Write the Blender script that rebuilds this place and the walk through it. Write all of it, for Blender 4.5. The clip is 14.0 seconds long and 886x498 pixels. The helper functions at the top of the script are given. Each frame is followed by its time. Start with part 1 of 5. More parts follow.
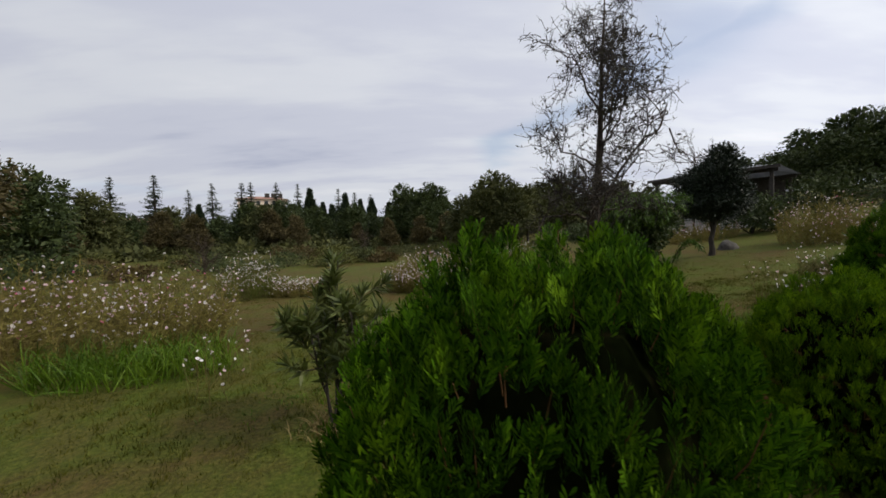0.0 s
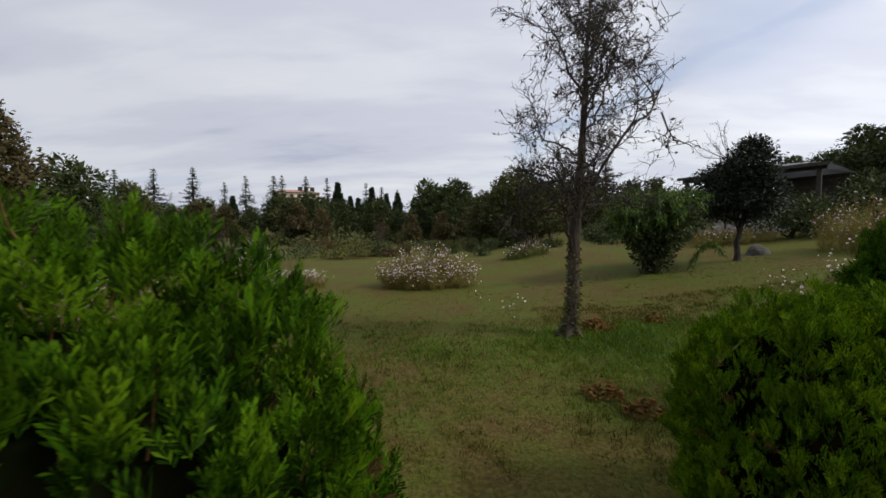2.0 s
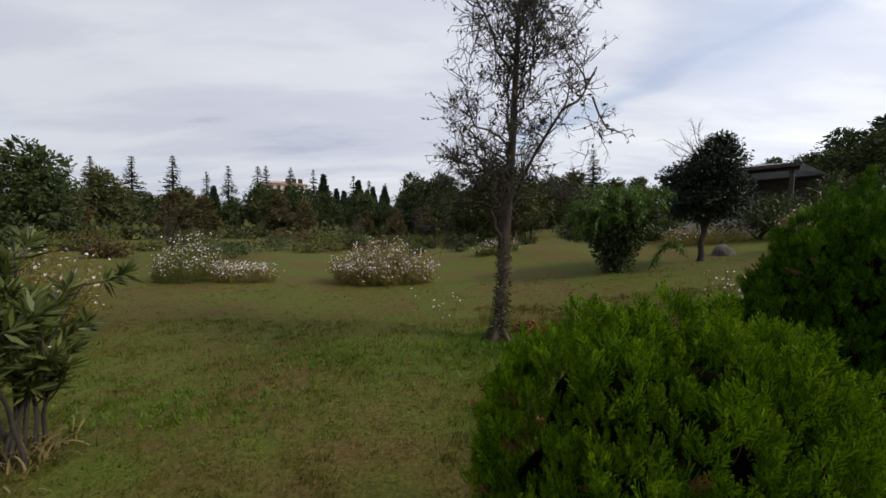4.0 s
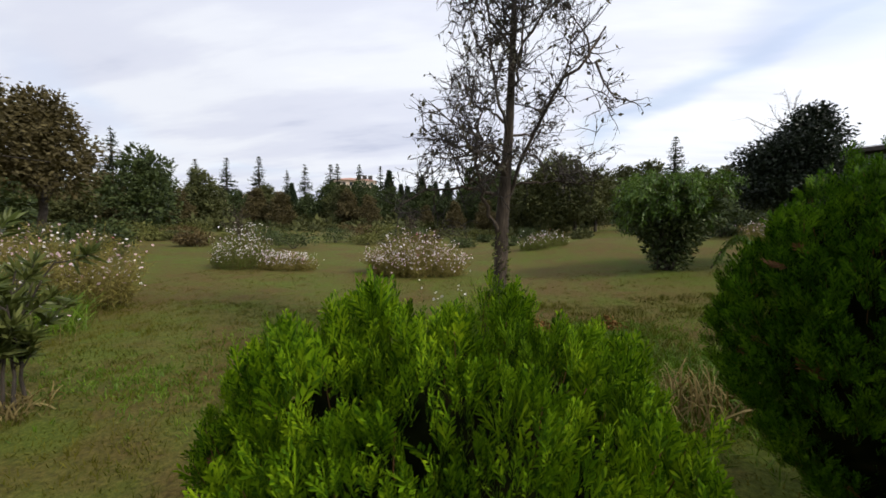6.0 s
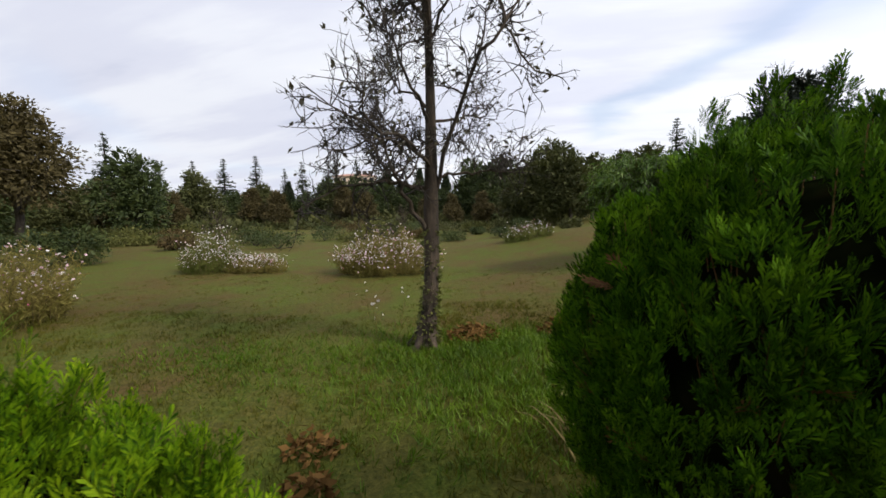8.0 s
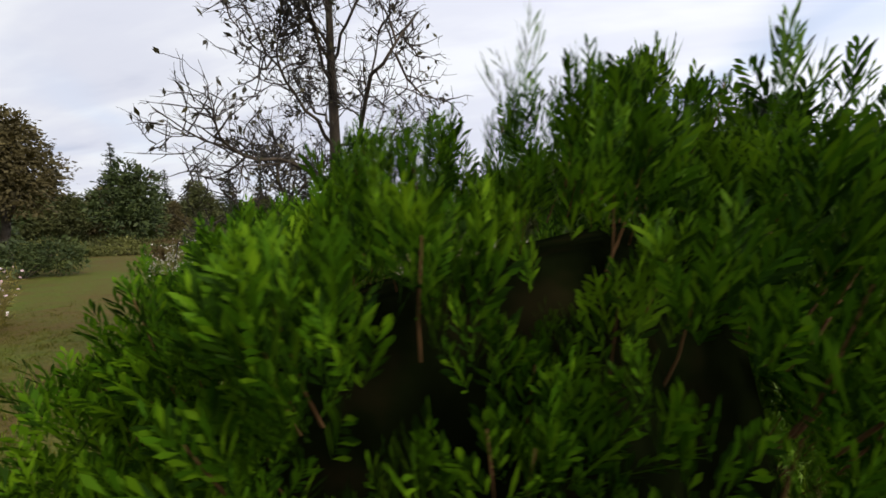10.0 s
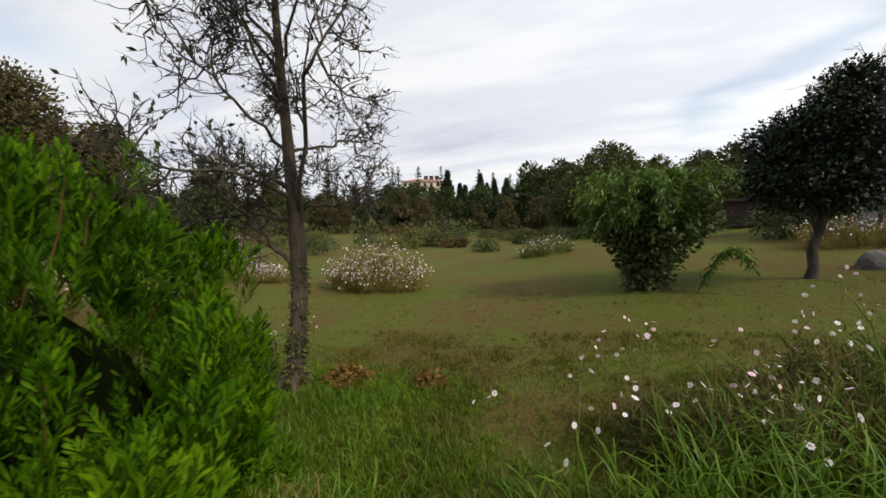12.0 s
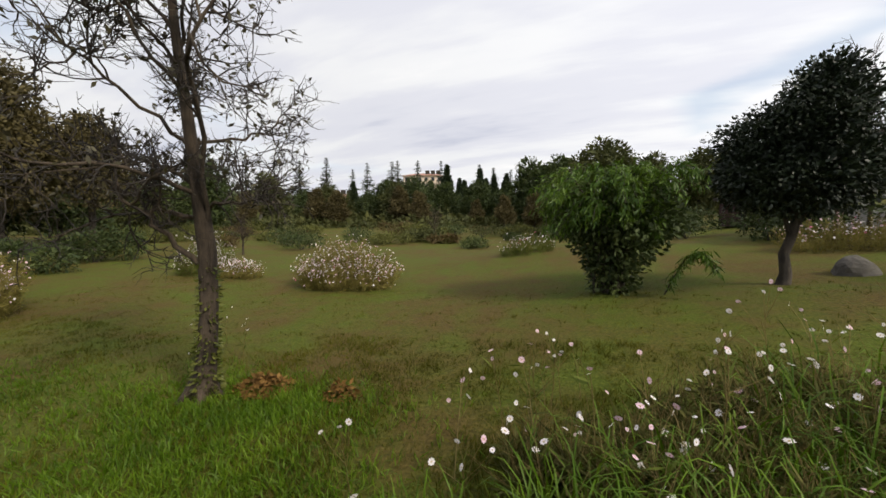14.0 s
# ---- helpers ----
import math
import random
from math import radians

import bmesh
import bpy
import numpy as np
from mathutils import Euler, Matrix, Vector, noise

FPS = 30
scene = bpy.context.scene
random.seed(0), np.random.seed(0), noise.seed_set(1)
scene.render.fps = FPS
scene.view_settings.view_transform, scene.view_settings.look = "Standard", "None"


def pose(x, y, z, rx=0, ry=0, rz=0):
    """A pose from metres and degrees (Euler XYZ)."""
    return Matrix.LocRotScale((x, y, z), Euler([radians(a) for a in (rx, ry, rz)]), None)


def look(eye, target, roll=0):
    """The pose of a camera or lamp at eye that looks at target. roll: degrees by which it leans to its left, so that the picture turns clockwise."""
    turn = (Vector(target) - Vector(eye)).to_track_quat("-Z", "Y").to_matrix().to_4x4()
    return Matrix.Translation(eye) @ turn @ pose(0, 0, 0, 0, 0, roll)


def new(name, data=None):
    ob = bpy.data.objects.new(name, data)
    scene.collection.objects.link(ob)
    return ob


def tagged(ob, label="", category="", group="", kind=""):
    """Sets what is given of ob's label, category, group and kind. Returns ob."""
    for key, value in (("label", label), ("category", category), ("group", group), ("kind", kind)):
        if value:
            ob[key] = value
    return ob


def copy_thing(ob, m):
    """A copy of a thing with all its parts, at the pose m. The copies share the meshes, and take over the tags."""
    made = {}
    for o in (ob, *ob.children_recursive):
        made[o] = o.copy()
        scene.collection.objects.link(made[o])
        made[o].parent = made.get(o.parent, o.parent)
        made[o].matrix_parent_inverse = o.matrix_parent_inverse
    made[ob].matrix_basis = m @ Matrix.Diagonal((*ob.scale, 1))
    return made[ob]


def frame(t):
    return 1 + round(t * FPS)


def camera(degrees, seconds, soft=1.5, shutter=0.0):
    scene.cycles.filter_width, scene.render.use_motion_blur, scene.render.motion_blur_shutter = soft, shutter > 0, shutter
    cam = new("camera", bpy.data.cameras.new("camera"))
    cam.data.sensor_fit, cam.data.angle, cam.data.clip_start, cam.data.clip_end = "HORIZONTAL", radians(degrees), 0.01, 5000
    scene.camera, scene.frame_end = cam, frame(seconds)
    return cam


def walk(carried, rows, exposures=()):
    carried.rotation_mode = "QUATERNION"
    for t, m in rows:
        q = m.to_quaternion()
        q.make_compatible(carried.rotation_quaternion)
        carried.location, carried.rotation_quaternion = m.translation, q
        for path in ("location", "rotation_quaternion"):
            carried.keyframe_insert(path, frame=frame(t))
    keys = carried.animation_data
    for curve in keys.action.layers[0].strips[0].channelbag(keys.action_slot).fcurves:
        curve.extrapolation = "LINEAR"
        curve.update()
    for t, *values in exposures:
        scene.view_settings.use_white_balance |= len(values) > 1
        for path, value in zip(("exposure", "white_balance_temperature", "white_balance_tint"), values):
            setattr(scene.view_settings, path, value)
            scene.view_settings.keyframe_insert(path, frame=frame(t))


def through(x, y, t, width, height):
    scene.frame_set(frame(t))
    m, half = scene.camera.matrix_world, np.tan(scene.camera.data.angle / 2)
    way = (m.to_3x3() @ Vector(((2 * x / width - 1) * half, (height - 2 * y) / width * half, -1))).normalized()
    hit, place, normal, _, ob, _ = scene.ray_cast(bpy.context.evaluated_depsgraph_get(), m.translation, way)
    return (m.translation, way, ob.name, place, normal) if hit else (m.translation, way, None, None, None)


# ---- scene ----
cam = camera(101.6, 14.0, soft=1.6, shutter=0.18)
PATH = [
    (0, (0.0, 0.0, 1.738), (0.15, 1.993, 1.666), -1.9),
    (0.5, (0.263, -0.037, 1.671), (0.294, 1.958, 1.536), -1.5),
    (1, (0.585, 0.187, 1.666), (0.573, 2.183, 1.55), -1.9),
    (1.5, (0.837, 0.337, 1.71), (0.888, 2.335, 1.635), -2.0),
    (2, (1.116, 0.451, 1.688), (1.103, 2.449, 1.599), -0.4),
    (2.5, (1.38, 0.617, 1.682), (1.362, 2.617, 1.667), 0.0),
    (3, (1.666, 0.711, 1.658), (1.661, 2.71, 1.585), 1.1),
    (3.5, (1.924, 0.818, 1.664), (1.96, 2.815, 1.565), 0.7),
    (5.8, (3.136, 1.262, 1.589), (2.905, 3.241, 1.416), 0.8),
    (6, (3.22, 1.304, 1.582), (2.889, 3.271, 1.433), 0.9),
    (6.5, (3.429, 1.475, 1.619), (2.94, 3.409, 1.474), 0.9),
    (7, (3.672, 1.582, 1.619), (3.012, 3.463, 1.459), 1.5),
    (7.5, (3.887, 1.772, 1.629), (3.282, 3.674, 1.502), 3.1),
    (8, (4.132, 1.951, 1.637), (3.771, 3.909, 1.447), -1.3),
    (8.5, (4.374, 2.041, 1.687), (3.887, 3.977, 1.561), 0.7),
    (9, (4.617, 2.197, 1.699), (4.264, 4.165, 1.627), 1.5),
    (9.2, (4.731, 2.265, 1.724), (4.435, 4.241, 1.634), -0.5),
    (10.35, (5.43, 2.45, 1.82), (4.96, 4.39, 1.69), 0.2),
    (11.5, (6.047, 2.848, 1.91), (5.333, 4.71, 1.753), 0.5),
    (12, (6.257, 3.055, 1.947), (5.527, 4.909, 1.783), -0.8),
    (12.5, (6.439, 3.167, 1.964), (5.726, 5.024, 1.759), -0.1),
    (13, (6.591, 3.414, 1.94), (5.999, 5.312, 1.722), 1.0),
    (13.5, (6.773, 3.565, 1.96), (6.127, 5.451, 1.802), -0.3),
    (14, (6.976, 3.668, 2.0), (6.232, 5.514, 1.808), -0.1),
]
walk(cam, [(t, look(eye, target, roll)) for t, eye, target, roll in PATH], [(0, -0.16, 6500, 10), (2, -0.10, 6500, 10), (3.5, -0.08, 6500, 10), (6, 0.33, 6520, 10), (9, 0.31, 6560, 11), (11.5, 0.31, 6800, 8), (14, 0.30, 6950, 9)])


# ---------------------------------------------------------------- world and light
SUN_ELEV, SUN_AZ = radians(40), radians(108)   # azimuth from +y towards +x

world = bpy.data.worlds.new("overcast_sky")
scene.world = world
world.use_nodes = True
wt = world.node_tree
wt.nodes.clear()


def build_sky():
    L = wt.links.new
    co = wt.nodes.new("ShaderNodeTexCoord")
    sep = wt.nodes.new("ShaderNodeSeparateXYZ")
    L(co.outputs["Generated"], sep.inputs[0])
    up = wt.nodes.new("ShaderNodeMath")
    up.operation = "MAXIMUM"
    L(sep.outputs["Z"], up.inputs[0])
    up.inputs[1].default_value = 0.0
    lift = wt.nodes.new("ShaderNodeMath")
    lift.operation = "ADD"
    L(up.outputs[0], lift.inputs[0])
    lift.inputs[1].default_value = 0.16
    flat = []
    for axis in ("X", "Y"):
        d = wt.nodes.new("ShaderNodeMath")
        d.operation = "DIVIDE"
        L(sep.outputs[axis], d.inputs[0])
        L(lift.outputs[0], d.inputs[1])
        flat.append(d)
    plane = wt.nodes.new("ShaderNodeCombineXYZ")
    L(flat[0].outputs[0], plane.inputs[0])
    L(flat[1].outputs[0], plane.inputs[1])

    def cloud(scale, stretch, detail, turn, shift, rough=0.55):
        mp = wt.nodes.new("ShaderNodeMapping")
        mp.inputs["Scale"].default_value = stretch
        mp.inputs["Rotation"].default_value = (0, 0, radians(turn))
        mp.inputs["Location"].default_value = shift
        L(plane.outputs[0], mp.inputs[0])
        nz = wt.nodes.new("ShaderNodeTexNoise")
        nz.inputs["Scale"].default_value = scale
        nz.inputs["Detail"].default_value = detail
        nz.inputs["Roughness"].default_value = rough
        nz.inputs["Distortion"].default_value = 0.15
        L(mp.outputs[0], nz.inputs["Vector"])
        return nz

    def ramp(src, stops):
        r = wt.nodes.new("ShaderNodeValToRGB")
        r.color_ramp.interpolation = "EASE"
        els = r.color_ramp.elements
        while len(els) < len(stops):
            els.new(0.5)
        for e, (p, c) in zip(els, stops):
            e.position, e.color = p, (*c, 1)
        L(src, r.inputs[0])
        return r

    def lobe(way, far, near, outside, inside):
        d = wt.nodes.new("ShaderNodeVectorMath")
        d.operation = "DOT_PRODUCT"
        L(co.outputs["Generated"], d.inputs[0])
        d.inputs[1].default_value = way
        r = wt.nodes.new("ShaderNodeMapRange")
        r.interpolation_type = "SMOOTHSTEP"
        r.inputs["From Min"].default_value, r.inputs["From Max"].default_value = far, near
        r.inputs["To Min"].default_value, r.inputs["To Max"].default_value = outside, inside
        L(d.outputs["Value"], r.inputs["Value"])
        return r

    streak = cloud(0.75, (0.55, 1.5, 1), 5, 18, (1.3, 4.2, 0))
    wisp = cloud(2.1, (0.5, 1.6, 1), 5, 18, (0.4, 2.2, 0))
    blend = wt.nodes.new("ShaderNodeMix")
    blend.inputs["Factor"].default_value = 0.32
    L(streak.outputs["Fac"], blend.inputs["A"])
    L(wisp.outputs["Fac"], blend.inputs["B"])
    cols = ramp(blend.outputs["Result"], [(0.30, (0.50, 0.54, 0.68)), (0.44, (0.67, 0.70, 0.81)), (0.56, (0.78, 0.81, 0.88)), (0.74, (0.97, 0.98, 1.01))])
    holes = cloud(0.55, (0.8, 0.8, 1), 3, 40, (5.136, 1.69, 0), 0.45)
    mask = ramp(holes.outputs["Fac"], [(0.30, (0.5, 0.5, 0.5)), (0.43, (1, 1, 1))])
    sky = wt.nodes.new("ShaderNodeTexSky")
    sky.sky_type = "NISHITA"
    sky.sun_disc = False
    sky.sun_elevation, sky.sun_rotation = SUN_ELEV, SUN_AZ
    blue = wt.nodes.new("ShaderNodeBackground")
    blue.inputs["Strength"].default_value = 0.15
    L(sky.outputs[0], blue.inputs["Color"])
    veil = wt.nodes.new("ShaderNodeBackground")
    veil.inputs["Strength"].default_value = 1.0
    facing = wt.nodes.new("ShaderNodeVectorMath")
    facing.operation = "DOT_PRODUCT"
    L(co.outputs["Generated"], facing.inputs[0])
    facing.inputs[1].default_value = (math.sin(SUN_AZ) * math.cos(SUN_ELEV), math.cos(SUN_AZ) * math.cos(SUN_ELEV), math.sin(SUN_ELEV))
    glow = wt.nodes.new("ShaderNodeMapRange")
    glow.inputs["From Min"].default_value, glow.inputs["From Max"].default_value = -0.5, 0.9
    glow.inputs["To Min"].default_value, glow.inputs["To Max"].default_value = 0.88, 1.15
    L(facing.outputs["Value"], glow.inputs["Value"])
    lit = wt.nodes.new("ShaderNodeVectorMath")
    lit.operation = "SCALE"
    L(cols.outputs[0], lit.inputs[0])
    heap_up = wt.nodes.new("ShaderNodeMath")
    heap_up.operation = "MULTIPLY"
    L(glow.outputs[0], heap_up.inputs[0])
    L(lobe((0.705, 0.618, 0.350), 0.955, 0.99, 1.0, 1.12).outputs[0], heap_up.inputs[1])
    L(heap_up.outputs[0], lit.inputs["Scale"])
    L(lit.outputs[0], veil.inputs["Color"])
    both = wt.nodes.new("ShaderNodeMixShader")
    low = wt.nodes.new("ShaderNodeMapRange")
    low.inputs["From Min"].default_value, low.inputs["From Max"].default_value = 0.10, 0.28
    low.inputs["To Min"].default_value, low.inputs["To Max"].default_value = 1.0, 0.0
    L(sep.outputs["Z"], low.inputs["Value"])
    # a long rent in the cloud, thinly veiled, from north to north-east
    n_rent = Vector((0.266, 0.931, 0.25)).cross(Vector((0.585, 0.711, 0.39))).normalized()
    off = wt.nodes.new("ShaderNodeVectorMath")
    off.operation = "DOT_PRODUCT"
    L(co.outputs["Generated"], off.inputs[0])
    off.inputs[1].default_value = n_rent
    ragged = wt.nodes.new("ShaderNodeMath")
    ragged.operation = "MULTIPLY_ADD"
    L(cloud(1.6, (0.8, 1.2, 1), 4, 18, (3.0, 0.7, 0)).outputs["Fac"], ragged.inputs[0])
    ragged.inputs[1].default_value = 0.16
    L(off.outputs["Value"], ragged.inputs[2])
    wide = wt.nodes.new("ShaderNodeMath")
    wide.operation = "SUBTRACT"
    L(ragged.outputs[0], wide.inputs[0])
    wide.inputs[1].default_value = 0.08
    span = wt.nodes.new("ShaderNodeMath")
    span.operation = "ABSOLUTE"
    L(wide.outputs[0], span.inputs[0])
    edge = wt.nodes.new("ShaderNodeMapRange")
    edge.interpolation_type = "SMOOTHSTEP"
    edge.inputs["From Min"].default_value, edge.inputs["From Max"].default_value = 0.0, 0.055
    edge.inputs["To Min"].default_value, edge.inputs["To Max"].default_value = 0.55, 1.0
    L(span.outputs[0], edge.inputs["Value"])
    reach = wt.nodes.new("ShaderNodeMath")
    reach.operation = "MAXIMUM"
    L(edge.outputs[0], reach.inputs[0])
    L(lobe((0.46, 0.83, 0.33), 0.94, 0.985, 1.0, 0.0).outputs[0], reach.inputs[1])
    cover = wt.nodes.new("ShaderNodeMath")
    cover.operation = "MAXIMUM"
    L(mask.outputs[0], cover.inputs[0])
    L(low.outputs[0], cover.inputs[1])
    torn = wt.nodes.new("ShaderNodeMath")
    torn.operation = "MINIMUM"
    L(cover.outputs[0], torn.inputs[0])
    L(reach.outputs[0], torn.inputs[1])
    L(torn.outputs[0], both.inputs[0])
    L(blue.outputs[0], both.inputs[1])
    L(veil.outputs[0], both.inputs[2])
    out = wt.nodes.new("ShaderNodeOutputWorld")
    L(both.outputs[0], out.inputs["Surface"])


build_sky()

sun = bpy.data.lights.new("sun", "SUN")
sun.energy, sun.angle, sun.color = 2.7, radians(12), (1.0, 0.94, 0.84)
sun_ob = new("sun", sun)
sun_dir = Vector((math.sin(SUN_AZ) * math.cos(SUN_ELEV), math.cos(SUN_AZ) * math.cos(SUN_ELEV), math.sin(SUN_ELEV)))
sun_ob.matrix_world = look(sun_dir * 60, (0, 0, 0))


# ---------------------------------------------------------------- materials
class Nodes:
    """A short hand for one node material."""

    def __init__(self, name):
        self.mat = bpy.data.materials.new(name)
        self.mat.use_nodes = True
        self.t = self.mat.node_tree
        self.t.nodes.clear()
        self.out = self.t.nodes.new("ShaderNodeOutputMaterial")

    def n(self, kind, **inputs):
        node = self.t.nodes.new(kind)
        for k, v in inputs.items():
            node.inputs[k.replace("_", " ")].default_value = v
        return node

    def link(self, a, b):
        self.t.links.new(a, b)

    def noise(self, scale, detail=3.0, rough=0.55, coords="Object", stretch=None):
        co = self.n("ShaderNodeTexCoord")
        nz = self.n("ShaderNodeTexNoise", Scale=scale, Detail=detail, Roughness=rough)
        src = co.outputs[coords]
        if stretch:
            mp = self.n("ShaderNodeMapping", Scale=stretch)
            self.link(src, mp.inputs[0])
            src = mp.outputs[0]
        self.link(src, nz.inputs["Vector"])
        return nz.outputs["Fac"]

    def ramp(self, src, stops):
        r = self.n("ShaderNodeValToRGB")
        els = r.color_ramp.elements
        while len(els) < len(stops):
            els.new(0.5)
        for e, (p, c) in zip(els, stops):
            e.position, e.color = p, (*c, 1)
        self.link(src, r.inputs[0])
        return r.outputs[0]

    def mix(self, fac, a, b, kind="MIX"):
        m = self.n("ShaderNodeMix")
        m.data_type, m.blend_type = "RGBA", kind
        for v, s in ((fac, m.inputs["Factor"]), (a, m.inputs[6]), (b, m.inputs[7])):
            if isinstance(v, (int, float)):
                s.default_value = v
            elif isinstance(v, tuple):
                s.default_value = (*v, 1)
            else:
                self.link(v, s)
        return m.outputs[2]

    def bump(self, src, strength, distance):
        b = self.n("ShaderNodeBump", Strength=strength, Distance=distance)
        self.link(src, b.inputs["Height"])
        return b.outputs[0]

    def solid(self, color, rough=0.8, metal=0.0, bump=None, spec=0.4):
        p = self.n("ShaderNodeBsdfPrincipled", Roughness=rough, Metallic=metal)
        p.inputs["Specular IOR Level"].default_value = spec
        if isinstance(color, tuple):
            p.inputs["Base Color"].default_value = (*color, 1)
        else:
            self.link(color, p.inputs["Base Color"])
        if bump:
            self.link(bump, p.inputs["Normal"])
        self.link(p.outputs[0], self.out.inputs[0])
        return self.mat


def leaf_mat(name, dark, mid, light, patch=2.0, through=0.3, rough=0.5, spec=0.3, share=0.5):
    """Leaves: each leaf its own tone, with drifts of tone over the plant, and light coming through."""
    m = Nodes(name)
    geo = m.n("ShaderNodeNewGeometry")
    own = m.ramp(geo.outputs["Random Per Island"], [(0.0, dark), (0.5, mid), (1.0, light)])
    drift = m.ramp(m.noise(patch, 3.0), [(0.3, dark), (0.52, mid), (0.72, light)])
    col = m.mix(share, own, drift)
    p = m.n("ShaderNodeBsdfPrincipled", Roughness=rough)
    p.inputs["Specular IOR Level"].default_value = spec
    m.link(col, p.inputs["Base Color"])
    tr = m.n("ShaderNodeBsdfTranslucent")
    m.link(m.mix(1.0, col, (1.0, 1.0, 0.55), "MULTIPLY"), tr.inputs["Color"])
    mx = m.n("ShaderNodeMixShader")
    mx.inputs[0].default_value = through
    m.link(p.outputs[0], mx.inputs[1])
    m.link(tr.outputs[0], mx.inputs[2])
    m.link(mx.outputs[0], m.out.inputs[0])
    return m.mat


def bark_mat(name, dark, light, scale=14.0):
    m = Nodes(name)
    streaks = m.noise(scale, 6.0, 0.65, stretch=(1, 1, 0.22))
    blot = m.noise(scale * 0.22, 3.0)
    col = m.mix(0.45, m.ramp(streaks, [(0.40, dark), (0.60, light)]), m.ramp(blot, [(0.40, dark), (0.60, light)]))
    return m.solid(col, 0.9, bump=m.bump(streaks, 1.0, 0.04))


def ground_mat():
    m = Nodes("lawn_soil_and_turf")
    broad = m.noise(0.32, 4.0, 0.6, "Object")
    middle = m.noise(1.7, 5.0, 0.65, "Object")
    fine = m.noise(26.0, 5.0, 0.7, "Object")
    green = m.ramp(fine, [(0.25, (0.024, 0.034, 0.003)), (0.5, (0.064, 0.084, 0.009)), (0.78, (0.130, 0.148, 0.022))])
    straw = m.ramp(fine, [(0.25, (0.032, 0.023, 0.007)), (0.5, (0.080, 0.056, 0.015)), (0.8, (0.155, 0.108, 0.034))])
    where = m.ramp(broad, [(0.45, (0, 0, 0)), (0.56, (1, 1, 1))])
    where2 = m.ramp(middle, [(0.40, (0, 0, 0)), (0.58, (1, 1, 1))])
    col = m.mix(m.mix(0.5, where, where2), green, straw)
    return m.solid(col, 0.95, bump=m.bump(fine, 0.8, 0.03), spec=0.15)


M_GROUND = ground_mat()
# strong tone drifts put some contrast of lit plumes and dark gaps into colour
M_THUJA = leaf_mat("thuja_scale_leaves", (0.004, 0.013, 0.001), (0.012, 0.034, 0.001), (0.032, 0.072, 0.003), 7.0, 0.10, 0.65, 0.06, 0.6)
# paler tips: new growth, plus light on the tips put into the colour
M_THUJA_TIP = leaf_mat("thuja_new_lit_scale_leaves", (0.012, 0.040, 0.001), (0.044, 0.112, 0.003), (0.145, 0.250, 0.007), 7.0, 0.12, 0.65, 0.06, 0.6)
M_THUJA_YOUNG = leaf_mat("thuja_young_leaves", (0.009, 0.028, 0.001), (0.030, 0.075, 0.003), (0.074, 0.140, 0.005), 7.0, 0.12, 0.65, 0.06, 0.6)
M_THUJA_YOUNG_TIP = leaf_mat("thuja_young_lit_tip_leaves", (0.034, 0.084, 0.002), (0.100, 0.190, 0.004), (0.240, 0.335, 0.009), 7.0, 0.15, 0.65, 0.06, 0.6)
M_THUJA_DEAD = leaf_mat("thuja_dead_inner_sprays", (0.05, 0.026, 0.012), (0.12, 0.060, 0.025), (0.20, 0.11, 0.05), 5.0, 0.1, 0.9, 0.1)
# near black: the shade inside the bush is put into this colour
M_INNER_SHADE = leaf_mat("thuja_inner_shade", (0.002, 0.003, 0.001), (0.005, 0.007, 0.002), (0.012, 0.010, 0.004), 11.0, 0.0, 1.0, 0.0, 1.0)
M_BARK = bark_mat("grey_brown_bark", (0.018, 0.013, 0.009), (0.085, 0.062, 0.042))
M_BARK_DARK = bark_mat("dark_bark", (0.018, 0.015, 0.012), (0.070, 0.055, 0.042))
M_TWIG = Nodes("bare_twig_bark").solid((0.030, 0.024, 0.020), 0.9)
M_DRYLEAF = leaf_mat("last_dry_leaves", (0.020, 0.018, 0.012), (0.045, 0.040, 0.022), (0.100, 0.085, 0.035), 3.0, 0.15)
M_IVY = leaf_mat("ivy_leaves", (0.030, 0.040, 0.008), (0.085, 0.100, 0.018), (0.20, 0.20, 0.05), 5.0, 0.15)
M_EVERGREEN = leaf_mat("dark_glossy_leaves", (0.004, 0.008, 0.004), (0.010, 0.018, 0.008), (0.030, 0.042, 0.018), 1.2, 0.05, 0.5, 0.3)
M_WEEP = leaf_mat("weeping_green_leaves", (0.016, 0.042, 0.003), (0.054, 0.112, 0.009), (0.150, 0.225, 0.026), 1.6, 0.22)
M_OLEANDER = leaf_mat("lance_leaves", (0.028, 0.042, 0.010), (0.075, 0.098, 0.022), (0.17, 0.18, 0.055), 3.0, 0.2)
# needle tones lightened: the haze of distance is put into the colour
M_FIR = leaf_mat("hazed_fir_needles", (0.018, 0.031, 0.016), (0.045, 0.062, 0.030), (0.098, 0.115, 0.056), 0.5, 0.08, 0.7, 0.2)
M_CYPRESS = leaf_mat("cypress_leaves", (0.012, 0.022, 0.011), (0.030, 0.046, 0.020), (0.062, 0.080, 0.032), 0.6, 0.08, 0.7, 0.2)
M_WOOD = leaf_mat("woodland_leaves", (0.026, 0.032, 0.010), (0.062, 0.070, 0.022), (0.125, 0.125, 0.042), 0.35, 0.12, 0.7, 0.2)
M_RUST = leaf_mat("russet_leaves", (0.030, 0.025, 0.010), (0.074, 0.060, 0.024), (0.140, 0.112, 0.044), 0.5, 0.12, 0.7, 0.2)
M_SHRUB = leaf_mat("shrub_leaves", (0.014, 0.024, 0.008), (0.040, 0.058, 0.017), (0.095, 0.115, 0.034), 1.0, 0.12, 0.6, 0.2)
